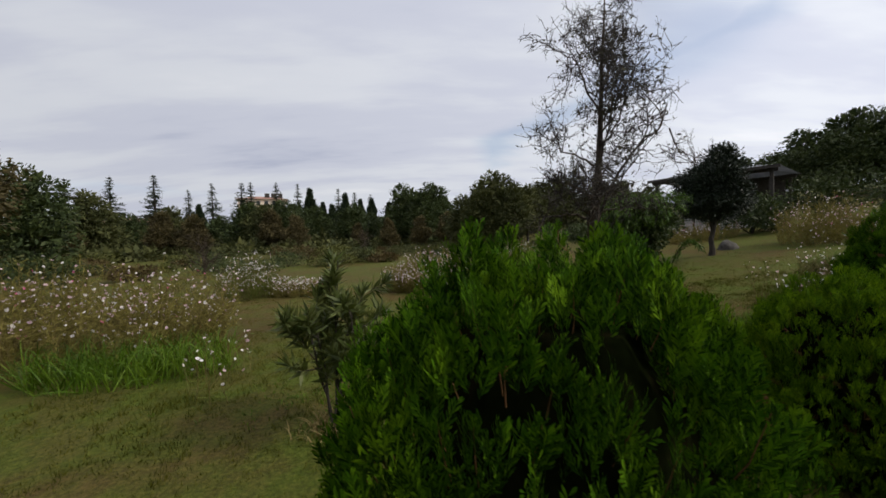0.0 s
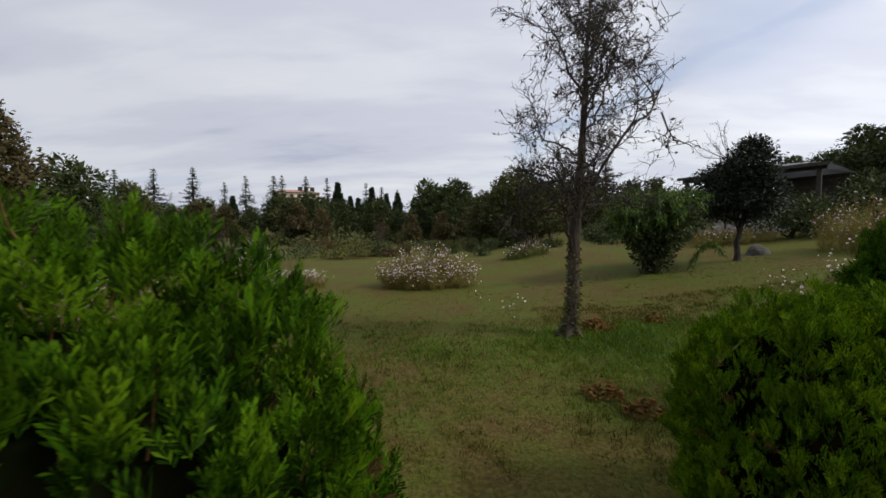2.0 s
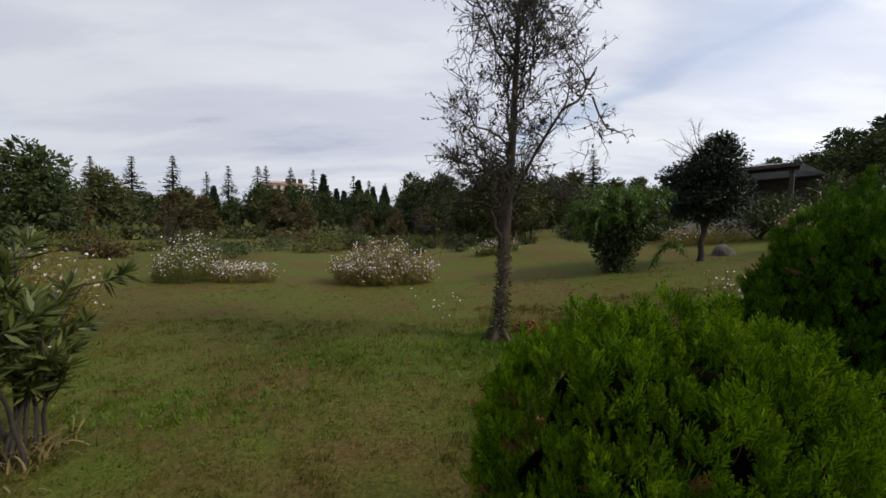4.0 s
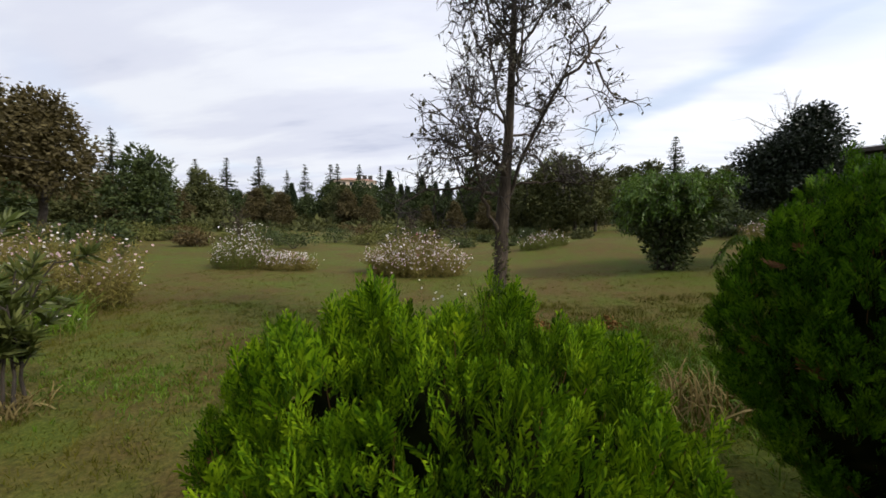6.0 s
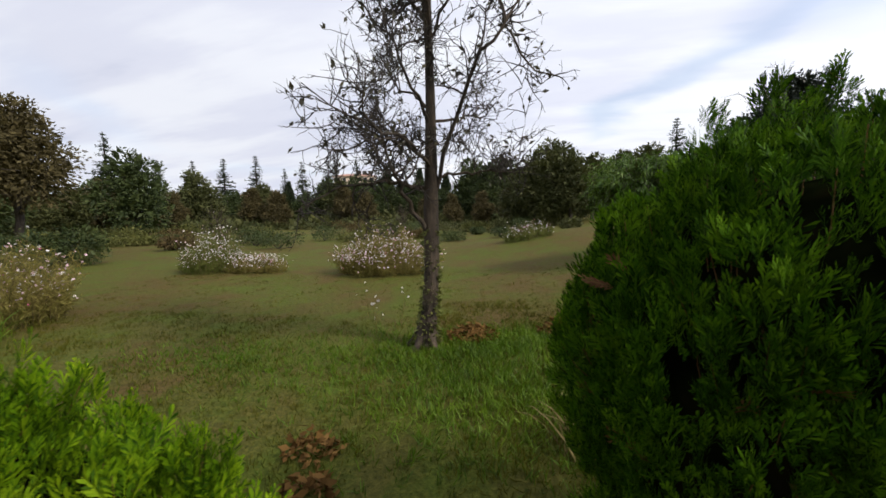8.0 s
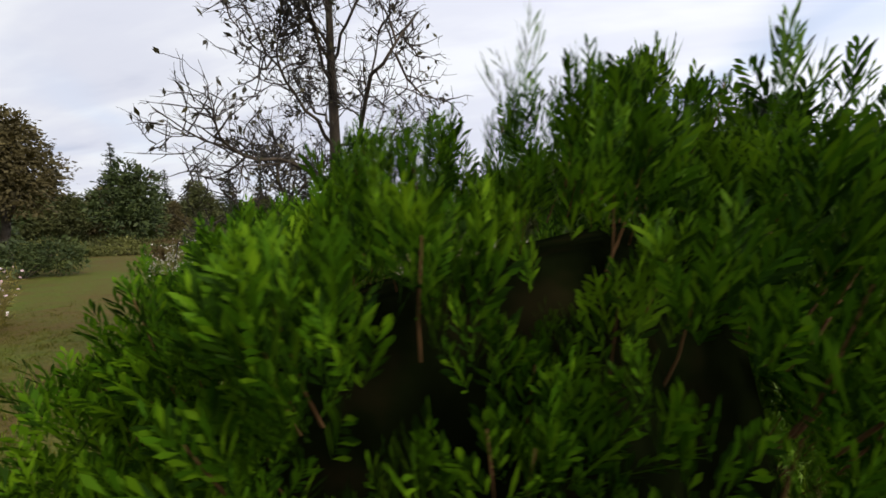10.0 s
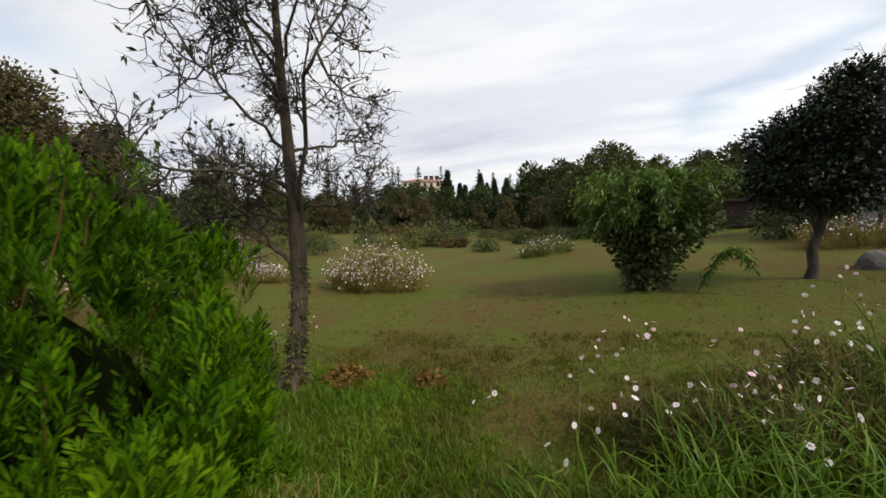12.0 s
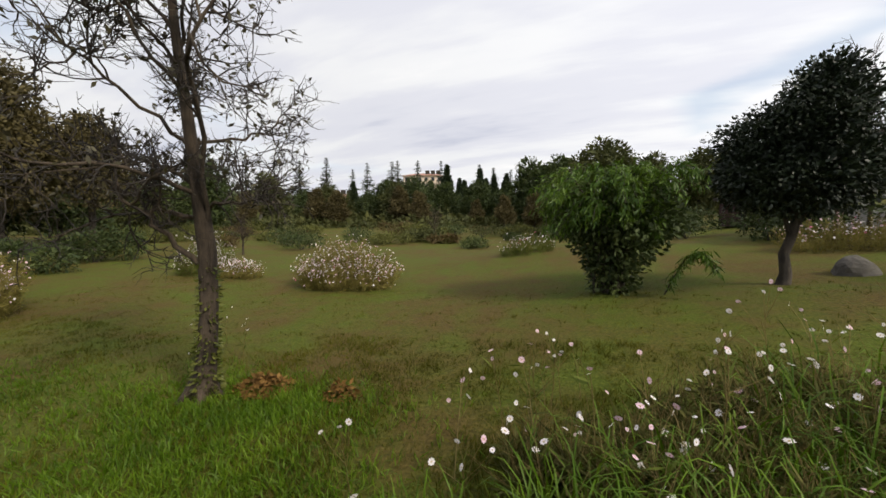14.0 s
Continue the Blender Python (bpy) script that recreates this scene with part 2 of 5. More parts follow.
M_GRASS = leaf_mat("grass_blades", (0.025, 0.030, 0.002), (0.068, 0.074, 0.005), (0.142, 0.122, 0.016), 0.45, 0.25, 0.7, 0.12)
M_LUSH = leaf_mat("lush_strap_leaves", (0.026, 0.058, 0.002), (0.070, 0.135, 0.006), (0.160, 0.240, 0.018), 1.2, 0.24, 0.5, 0.2)
M_STRAW = leaf_mat("dry_straw", (0.080, 0.060, 0.022), (0.170, 0.130, 0.050), (0.300, 0.240, 0.110), 1.5, 0.2, 0.8, 0.1)
M_RUSSET_LITTER = leaf_mat("dead_fern_litter", (0.060, 0.032, 0.010), (0.140, 0.074, 0.022), (0.250, 0.145, 0.048), 4.0, 0.1, 0.9, 0.1)
M_FEATHER = leaf_mat("cosmos_feathery_leaves", (0.090, 0.088, 0.018), (0.200, 0.175, 0.042), (0.330, 0.270, 0.095), 0.9, 0.3, 0.7, 0.15)
M_FEATHER_GREEN = leaf_mat("cosmos_green_leaves", (0.050, 0.072, 0.012), (0.110, 0.140, 0.026), (0.200, 0.215, 0.055), 0.9, 0.28, 0.7, 0.15)


def petal_mat(name, a, b):
    m = Nodes(name)
    geo = m.n("ShaderNodeNewGeometry")
    col = m.ramp(geo.outputs["Random Per Island"], [(0.0, a), (1.0, b)])
    p = m.n("ShaderNodeBsdfPrincipled", Roughness=0.7)
    m.link(col, p.inputs["Base Color"])
    tr = m.n("ShaderNodeBsdfTranslucent")
    m.link(col, tr.inputs["Color"])
    mx = m.n("ShaderNodeMixShader")
    mx.inputs[0].default_value = 0.35
    m.link(p.outputs[0], mx.inputs[1])
    m.link(tr.outputs[0], mx.inputs[2])
    m.link(mx.outputs[0], m.out.inputs[0])
    return m.mat


M_WHITE = petal_mat("white_petals", (0.78, 0.74, 0.74), (0.88, 0.80, 0.82))
M_PINK = petal_mat("pale_pink_petals", (0.72, 0.45, 0.56), (0.80, 0.62, 0.68))
M_MAGENTA = petal_mat("magenta_petals", (0.62, 0.07, 0.24), (0.75, 0.18, 0.38))
M_EYE = Nodes("yellow_flower_eye").solid((0.55, 0.36, 0.03), 0.8)


def rock_mat():
    m = Nodes("weathered_grey_rock")
    a, b = m.noise(5.0, 6.0, 0.65), m.noise(1.4, 3.0)
    col = m.mix(0.5, m.ramp(a, [(0.3, (0.04, 0.037, 0.033)), (0.7, (0.13, 0.115, 0.10))]), m.ramp(b, [(0.35, (0.035, 0.032, 0.028)), (0.65, (0.17, 0.155, 0.135))]))
    return m.solid(col, 0.95, bump=m.bump(a, 0.8, 0.05))


M_ROCK = rock_mat()


def plain_mat(name, a, b, scale, rough=0.8, metal=0.0, bump=0.2):
    m = Nodes(name)
    nz = m.noise(scale, 5.0, 0.6)
    return m.solid(m.ramp(nz, [(0.3, a), (0.7, b)]), rough, metal, m.bump(nz, bump, 0.02))


M_ROOF = plain_mat("weathered_sheet_roof", (0.14, 0.145, 0.16), (0.26, 0.27, 0.29), 1.5, 0.6, 0.2)
M_TIMBER = plain_mat("dark_timber", (0.020, 0.017, 0.014), (0.055, 0.045, 0.036), 6.0)
M_CONCRETE = plain_mat("pale_concrete", (0.30, 0.29, 0.27), (0.45, 0.43, 0.40), 3.0)
M_PLASTER = plain_mat("pink_plaster", (0.62, 0.38, 0.30), (0.74, 0.50, 0.40), 0.4)
M_CREAM = plain_mat("cream_plaster", (0.70, 0.56, 0.44), (0.80, 0.66, 0.52), 0.4)
M_TILE = plain_mat("clay_roof", (0.30, 0.16, 0.12), (0.42, 0.24, 0.18), 1.0)
M_PANE = Nodes("dark_window_glass").solid((0.02, 0.022, 0.025), 0.12, spec=0.6)
M_MAROON = plain_mat("maroon_board_wall", (0.020, 0.009, 0.008), (0.045, 0.020, 0.017), 2.0)


# ---------------------------------------------------------------- the lie of the land
def smooth_up(v):
    return math.log1p(math.exp(min(v, 40.0))) if v < 40 else v


def land(x, y):
    """Height of the ground: flat meadow, rising to the east, with a low swell beyond the clearing."""
    rise = 0.118 * smooth_up((min(x, 70) - 3.4) / 0.9) * 0.9
    swell = 0.55 * math.exp(-((x - 6.5) / 4.5) ** 2 - ((y - 18.5) / 4.0) ** 2)
    far = max(0.0, y - 24) * 0.004 if y < 90 else 0.264
    wob = 0.035 * noise.noise((x * 0.45, y * 0.45, 0.3)) + 0.012 * noise.noise((x * 1.9, y * 1.9, 4.1))
    return -0.06 + rise + swell + far + wob


# ---------------------------------------------------------------- mesh helpers
def mesh_np(name, verts, faces, mats, index=None):
    """A mesh from arrays; all faces have the same number of corners."""
    verts, faces = np.asarray(verts, np.float32), np.asarray(faces, np.int32)
    me = bpy.data.meshes.new(name)
    n, k = faces.shape
    me.vertices.add(len(verts))
    me.vertices.foreach_set("co", verts.ravel())
    me.loops.add(n * k)
    me.loops.foreach_set("vertex_index", faces.ravel())
    me.polygons.add(n)
    me.polygons.foreach_set("loop_start", np.arange(0, n * k, k, dtype=np.int32))
    for m in mats if isinstance(mats, (list, tuple)) else [mats]:
        me.materials.append(m)
    if index is not None:
        me.polygons.foreach_set("material_index", np.asarray(index, np.int32))
    me.update(calc_edges=True)
    return me


class Heap:
    """Gathers pieces of one mesh."""

    def __init__(self):
        self.v, self.f, self.m, self.count = [], [], [], 0

    def add(self, v, f, m=0):
        v, f = np.asarray(v, np.float32).reshape(-1, 3), np.asarray(f, np.int32)
        if f.shape[1] == 3:
            f = np.column_stack([f, f[:, 2]])
        self.v.append(v)
        self.f.append(f + self.count)
        self.m.append(np.full(len(f), m, np.int32))
        self.count += len(v)

    def mesh(self, name, mats):
        f, v, m = np.concatenate(self.f), np.concatenate(self.v), np.concatenate(self.m)
        tri = f[:, 2] == f[:, 3]
        if tri.all():
            return mesh_np(name, v, f[:, :3], mats, m)
        if not tri.any():
            return mesh_np(name, v, f, mats, m)
        q = f[~tri]
        f = np.concatenate([f[tri][:, :3], q[:, [0, 1, 2]], q[:, [0, 2, 3]]])
        return mesh_np(name, v, f, mats, np.concatenate([m[tri], m[~tri], m[~tri]]))


def unit(a):
    return a / np.maximum(np.linalg.norm(a, axis=-1, keepdims=True), 1e-9)


def frames(z, x=None, rng=None):
    """Turn matrices whose columns are x, y, z, with z given and x as near as may be to that given, or at random."""
    z = unit(np.asarray(z, float))
    x = rng.normal(size=z.shape) if x is None else np.asarray(x, float)
    x = unit(x - (x * z).sum(-1, keepdims=True) * z)
    return np.stack([x, np.cross(z, x), z], -1)


def scatter(heap, tv, tf, places, turns, sizes, m=0):
    """Copies of a template at places, turned and scaled."""
    sizes = np.asarray(sizes, float)
    sizes = sizes[:, None, None] if sizes.ndim == 1 else sizes[:, None, :]
    v = np.einsum("nij,nkj->nki", turns, tv[None] * sizes) + np.asarray(places)[:, None]
    f = tf[None] + (np.arange(len(places)) * len(tv))[:, None, None]
    heap.add(v.reshape(-1, 3), f.reshape(-1, tf.shape[1]), m)


def tube(heap, pts, radii, sides=6, m=0):
    """A tapering branch along points."""
    pts, radii = np.asarray(pts, float), np.asarray(radii, float)
    d = unit(np.gradient(pts, axis=0))
    ref = np.array([1.0, 0.2, 0.1]) if abs(d[0][0]) < 0.8 else np.array([0.1, 1.0, 0.2])
    a = unit(np.cross(d, ref))
    b = np.cross(d, a)
    ang = np.arange(sides) * 2 * np.pi / sides
    ring = pts[:, None] + radii[:, None, None] * (np.cos(ang)[None, :, None] * a[:, None] + np.sin(ang)[None, :, None] * b[:, None])
    n = len(pts)
    i, j = np.meshgrid(np.arange(n - 1), np.arange(sides), indexing="ij")
    k = (j + 1) % sides
    f = np.stack([i * sides + j, i * sides + k, (i + 1) * sides + k, (i + 1) * sides + j], -1).reshape(-1, 4)
    heap.add(ring.reshape(-1, 3), f, m)


def part(name, me, parent, label=""):
    ob = new(name, me)
    ob.parent = parent
    if label:
        ob["label"] = label
    return ob


def thing(name, at, label, category, group="", kind="", turn=0.0, scale=1.0):
    ob = new(name)
    ob.empty_display_size = 0.2
    ob.matrix_basis = Matrix.LocRotScale(at, Euler((0, 0, radians(turn))), (scale,) * 3)
    return tagged(ob, label, category, group, kind)


def ground_at(x, y, sink=0.0):
    return (x, y, land(x, y) - sink)


# leaf templates: stem at the origin, growing along z, face towards y
LEAF_V = np.array([(0, 0, 0), (0.24, 0.05, 0.45), (0, 0, 1), (-0.24, 0.05, 0.45)])
LEAF_F = np.array([(0, 1, 2, 3)])
LANCE_V = np.array([(0, 0, 0), (0.075, 0.02, 0.4), (0, 0, 1), (-0.075, 0.02, 0.4)])
BLADE_V = np.array([(-0.5, 0, 0), (0.5, 0, 0), (0.42, 0.18, 0.55), (-0.42, 0.18, 0.55), (0.0, 0.55, 0.98)])
BLADE_F = np.array([(0, 1, 2, 3), (3, 2, 4, 4)])
STRAP_V = np.array([(-0.5, 0, 0), (0.5, 0, 0), (-0.5, 0.10, 0.40), (0.5, 0.10, 0.40), (-0.4, 0.34, 0.70), (0.4, 0.34, 0.70), (-0.25, 0.62, 0.80), (0.25, 0.62, 0.80), (0, 0.86, 0.70)])
STRAP_F = np.array([(0, 1, 3, 2), (2, 3, 5, 4), (4, 5, 7, 6), (6, 7, 8, 8)])


# ---------------------------------------------------------------- ground
def build_ground():
    u = np.linspace(-1, 1, 241)
    g = 26 * u + 2200 * np.sign(u) * np.abs(u) ** 9
    xs, ys = g + 3.0, g + 8.0
    v = np.array([(x, y, land(x, y)) for y in ys for x in xs])
    n = len(xs)
    i, j = np.meshgrid(np.arange(n - 1), np.arange(n - 1), indexing="ij")
    f = np.stack([i * n + j, i * n + j + 1, (i + 1) * n + j + 1, (i + 1) * n + j], -1).reshape(-1, 4)
    me = mesh_np("ground", v, f, M_GROUND)
    me.polygons.foreach_set("use_smooth", np.ones(len(f), bool))
    tagged(new("ground", me), "rough mown meadow of patchy green and straw-brown turf", "ground", kind="structure")


build_ground()


# ---------------------------------------------------------------- thuja bushes by the walk
def fan_template(pairs, rng):
    """A flat upright spray, one unit long: a stalk with rows of blunt scaly branchlets, the outer ones young and pale,
    in part from light put into their colour.
    """
    v, f, m = [], [], []

    def strip(p, d, length, width, young):
        side = np.array([d[2], 0, -d[0]]) * width
        bow = np.array([0, length * rng.uniform(-0.3, 0.3), 0])
        k = len(v)
        v.extend([p, p + d * length * 0.72 + side + bow * 0.7, p + d * length * 1.05 + bow, p + d * length * 0.72 - side + bow * 0.7])
        f.append((k, k + 1, k + 2, k + 3))
        m.append(young)

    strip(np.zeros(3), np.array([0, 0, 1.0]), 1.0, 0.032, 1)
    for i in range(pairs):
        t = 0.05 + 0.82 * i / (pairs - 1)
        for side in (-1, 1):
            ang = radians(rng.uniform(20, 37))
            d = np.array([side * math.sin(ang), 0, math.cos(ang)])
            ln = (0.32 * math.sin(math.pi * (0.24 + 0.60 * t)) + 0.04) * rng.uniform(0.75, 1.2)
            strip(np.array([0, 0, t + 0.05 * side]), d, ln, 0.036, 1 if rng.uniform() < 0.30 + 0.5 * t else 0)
    return np.array(v), np.array(f), np.array(m)


def thuja(x, y, radius, height, seed, label, leaves, plumes=3200, low=0.35, foot=0.8, fat=1.0, per=5, reach=0.062, wide=(1.0, 1.0), turn=0.0, lobes=70, peaks=(), slope=0.0):
    """A bushy thuja: a near-black shell that paints the inner shade, a short stem, and flame-shaped plumes of upright
    flat sprays all over it.
    peaks: leading shoots that stand above the rest, as x, y and extra height in metres. slope: how far the top rises
    towards x."""
    rng = np.random.default_rng(seed)
    top = thing("thuja_bush", ground_at(x, y), label, "bush", "thuja bushes by the walk", turn=turn)

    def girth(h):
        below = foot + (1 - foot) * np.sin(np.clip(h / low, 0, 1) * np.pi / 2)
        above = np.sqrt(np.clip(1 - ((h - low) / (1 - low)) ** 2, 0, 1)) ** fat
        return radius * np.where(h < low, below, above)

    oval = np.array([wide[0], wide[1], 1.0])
    # solid shell coloured near black, so gaps between sprays read as deep shade
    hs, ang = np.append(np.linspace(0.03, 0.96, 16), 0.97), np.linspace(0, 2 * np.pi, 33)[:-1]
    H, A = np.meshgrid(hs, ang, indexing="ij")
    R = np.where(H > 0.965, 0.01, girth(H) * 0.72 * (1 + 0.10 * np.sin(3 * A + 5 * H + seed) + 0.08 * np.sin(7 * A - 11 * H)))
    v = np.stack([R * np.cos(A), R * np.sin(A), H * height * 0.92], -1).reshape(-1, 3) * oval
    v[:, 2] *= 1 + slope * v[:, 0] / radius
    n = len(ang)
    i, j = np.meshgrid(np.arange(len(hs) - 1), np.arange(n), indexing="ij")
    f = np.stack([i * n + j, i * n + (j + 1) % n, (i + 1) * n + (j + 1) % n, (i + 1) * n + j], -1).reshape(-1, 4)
    part("inner_shade_shell", mesh_np("inner_shade_shell", v, f, M_INNER_SHADE), top, "near-black inner shell standing in for deep shade")
    h = Heap()
    tube(h, [(0, 0, -0.1), (0.02, 0, 0.3), (0, 0.02, height * 0.8)], [0.07, 0.06, 0.02], 8)
    part("stem", h.mesh("stem", [M_BARK_DARK]), top)

    fans = [fan_template(8, rng) for _ in range(5)]
    crown, dead, shoots = Heap(), Heap(), Heap()
    grid = np.linspace(0.03, 1.0, 300)
    taper = np.gradient(girth(grid), grid)
    area = np.cumsum(girth(grid) * np.hypot(taper, height) + 0.02)
    n = plumes
    hh = np.interp((np.arange(n) + rng.uniform(0.1, 0.9, n)) / n * area[-1], area, grid)
    aa = np.arange(n) * 2.39996 + rng.normal(0, 0.25, n)
    lump = 1 + 0.05 * np.sin(2 * aa + 4 * hh + seed) + 0.05 * np.sin(5 * aa - 9 * hh)
    rr = girth(hh) * lump
    nrm = unit(np.stack([np.cos(aa) / wide[0], np.sin(aa) / wide[1], np.where(hh > low, 1.9 * (hh - low) / (1 - low), 0.0)], -1))
    base = np.stack([rr * np.cos(aa), rr * np.sin(aa), hh * height], -1) * oval
    # the skin gathers into rounded lobes with deep creases between them
    hk = np.interp((np.arange(lobes) + 0.5) / lobes * area[-1], area, grid)
    ak = np.arange(lobes) * 2.39996 + rng.normal(0, 0.15, lobes)
    mid = np.stack([girth(hk) * np.cos(ak), girth(hk) * np.sin(ak), hk * height], -1) * oval
    gap = np.linalg.norm((base[:, None] - mid[None]) * [1, 1, 0.7], axis=-1)
    near = gap.argmin(1)
    depth = np.clip(0.03 - 1.2 * np.clip(gap.min(1) - 0.06, 0, 0.2), -0.10, 0.03) + rng.normal(0, 0.024, n) - 0.045
    base = base + nrm * depth[:, None]
    base[:, 2] = base[:, 2] * (1 + slope * base[:, 0] / radius) - 0.03
    # fewer sprays on the north side
    back = np.cos(aa + radians(turn) - np.pi / 2) > 0.72
    keep = ~back | (rng.uniform(0, 1, n) < 0.4)
    base, nrm, near, n = base[keep], nrm[keep], near[keep], int(keep.sum())
    size = rng.uniform(0.7, 1.35, n)
    lead = unit((base - mid[near]) * 0.9 + nrm * rng.uniform(0.20, 0.70, (n, 1)) + np.array([0, 0, 1.15]) + rng.normal(0, 0.14, (n, 3)))
    if peaks:
        extra = np.array([(px, py, pz) for px, py, pz in peaks])
        rad = np.clip(np.hypot(extra[:, 0] / wide[0], extra[:, 1] / wide[1]) / radius, 0, 0.97)
        roof = height * np.interp(rad, (girth(grid[grid > low]) / radius)[::-1], grid[grid > low][::-1])
        for q, z0, dz in zip(extra, roof, extra[:, 2]):
            for u in np.arange(0.0, dz, 0.012):
                wob = rng.normal(0, 0.03 * (1.1 - u / dz), 2)
                base = np.vstack([base, [q[0] + wob[0], q[1] + wob[1], z0 - 0.08 + u]])
                lead = np.vstack([lead, unit(np.array([0, 0, 1.0]) + rng.normal(0, 0.25, 3))])
                size = np.append(size, rng.uniform(0.6, 1.1))
                nrm = np.vstack([nrm, unit(rng.normal(0, 1, 3) * [1, 1, 0.1])])
        n = len(base)
    # each plume is flat: its sprays stand in one upright plane, turned mostly edge-on to the outside
    flat = unit(np.cross(nrm * [1, 1, 0.2] + rng.normal(0, 0.55, (n, 3)), lead))
    across = unit(np.cross(lead, flat))
    for k in range(per):
        t = k / (per - 1)
        sgn = (1 if k % 2 else -1) * (1 - t)
        lean = sgn * rng.uniform(0.2, 0.7, n)
        d = unit(lead + across * lean[:, None] + flat * rng.normal(0, 0.20, (n, 1)))
        face = unit(flat + rng.normal(0, 0.28, (n, 3)))
        p = base + lead * (0.042 * size * t)[:, None] + across * (0.008 * sgn * size)[:, None] + flat * rng.normal(0, 0.006, (n, 1))
        p[:, 2] = np.maximum(p[:, 2], 0.01)
        s = reach * size * rng.uniform(0.8, 1.25, n) * (1.0 - 0.25 * t)
        which = rng.integers(0, len(fans), n)
        for w, (fv, ff, fm) in enumerate(fans):
            sel = np.nonzero(which == w)[0]
            if len(sel):
                turns = frames(d[sel], np.cross(face[sel], d[sel]))
                verts = np.einsum("nij,nkj->nki", turns, fv[None] * s[sel][:, None, None]) + p[sel][:, None]
                faces = ff[None] + (np.arange(len(sel)) * len(fv))[:, None, None]
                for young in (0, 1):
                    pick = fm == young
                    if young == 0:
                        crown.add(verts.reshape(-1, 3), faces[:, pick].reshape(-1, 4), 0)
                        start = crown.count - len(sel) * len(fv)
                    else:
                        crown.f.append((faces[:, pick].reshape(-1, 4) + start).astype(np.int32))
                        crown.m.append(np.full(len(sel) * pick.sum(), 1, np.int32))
    for q in range(0, n, 8):
        tube(shoots, [base[q] - nrm[q] * 0.05 - lead[q] * 0.02, base[q] - nrm[q] * 0.02, base[q] + lead[q] * 0.07 * size[q]], [0.0020, 0.0015, 0.0010], 3)
    part("shoot_growth", shoots.mesh("shoot_growth", [M_THUJA_DEAD]), top, "thin brown shoots")["kind"] = "stuff"
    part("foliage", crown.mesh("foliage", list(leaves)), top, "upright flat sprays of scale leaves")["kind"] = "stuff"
    m = 110
    hh2, aa2 = rng.uniform(0.06, 0.75, m), rng.uniform(0, 2 * np.pi, m)
    rr2 = girth(hh2) * 0.86
    p = np.stack([rr2 * np.cos(aa2), rr2 * np.sin(aa2), hh2 * height], -1) * oval
    scatter(dead, fans[0][0], fans[0][1], p, frames(unit(p * [1, 1, 0] + [0, 0, 0.5] + rng.normal(0, 0.2, p.shape)), rng=rng), rng.uniform(0.06, 0.13, m))
    part("dead_growth", dead.mesh("dead_growth", [M_THUJA_DEAD]), top, "withered russet sprays")["kind"] = "stuff"
    return top


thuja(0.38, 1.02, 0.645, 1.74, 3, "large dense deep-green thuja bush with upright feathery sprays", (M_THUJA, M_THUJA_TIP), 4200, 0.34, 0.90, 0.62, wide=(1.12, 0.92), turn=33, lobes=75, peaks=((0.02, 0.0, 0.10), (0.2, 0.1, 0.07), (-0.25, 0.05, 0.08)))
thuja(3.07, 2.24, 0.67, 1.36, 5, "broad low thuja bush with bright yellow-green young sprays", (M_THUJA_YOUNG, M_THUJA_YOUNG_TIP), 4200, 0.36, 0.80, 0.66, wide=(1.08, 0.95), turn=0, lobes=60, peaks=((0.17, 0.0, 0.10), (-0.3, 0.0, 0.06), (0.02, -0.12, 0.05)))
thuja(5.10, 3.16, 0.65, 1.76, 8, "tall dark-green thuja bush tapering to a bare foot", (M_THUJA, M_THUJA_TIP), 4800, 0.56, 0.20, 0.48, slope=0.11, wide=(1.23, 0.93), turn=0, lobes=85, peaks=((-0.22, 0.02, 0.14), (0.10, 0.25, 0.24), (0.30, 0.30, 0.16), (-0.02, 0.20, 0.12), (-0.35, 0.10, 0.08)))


# ---------------------------------------------------------------- trees
def limb(start, way, length, rng, bend=0.25, lift=0.1, steps=6):
    """A crooked branch: a row of points."""
    pts, d = [np.array(start, float)], unit(np.array(way, float))
    for _ in range(steps):
        d = unit(d + rng.normal(0, bend, 3) + np.array([0, 0, lift]))
        pts.append(pts[-1] + d * length / steps)
    return np.array(pts)


def along(pts, t):
    k = t * (len(pts) - 1)
    i = min(int(k), len(pts) - 2)
    return pts[i] + (pts[i + 1] - pts[i]) * (k - i), unit(pts[i + 1] - pts[i])


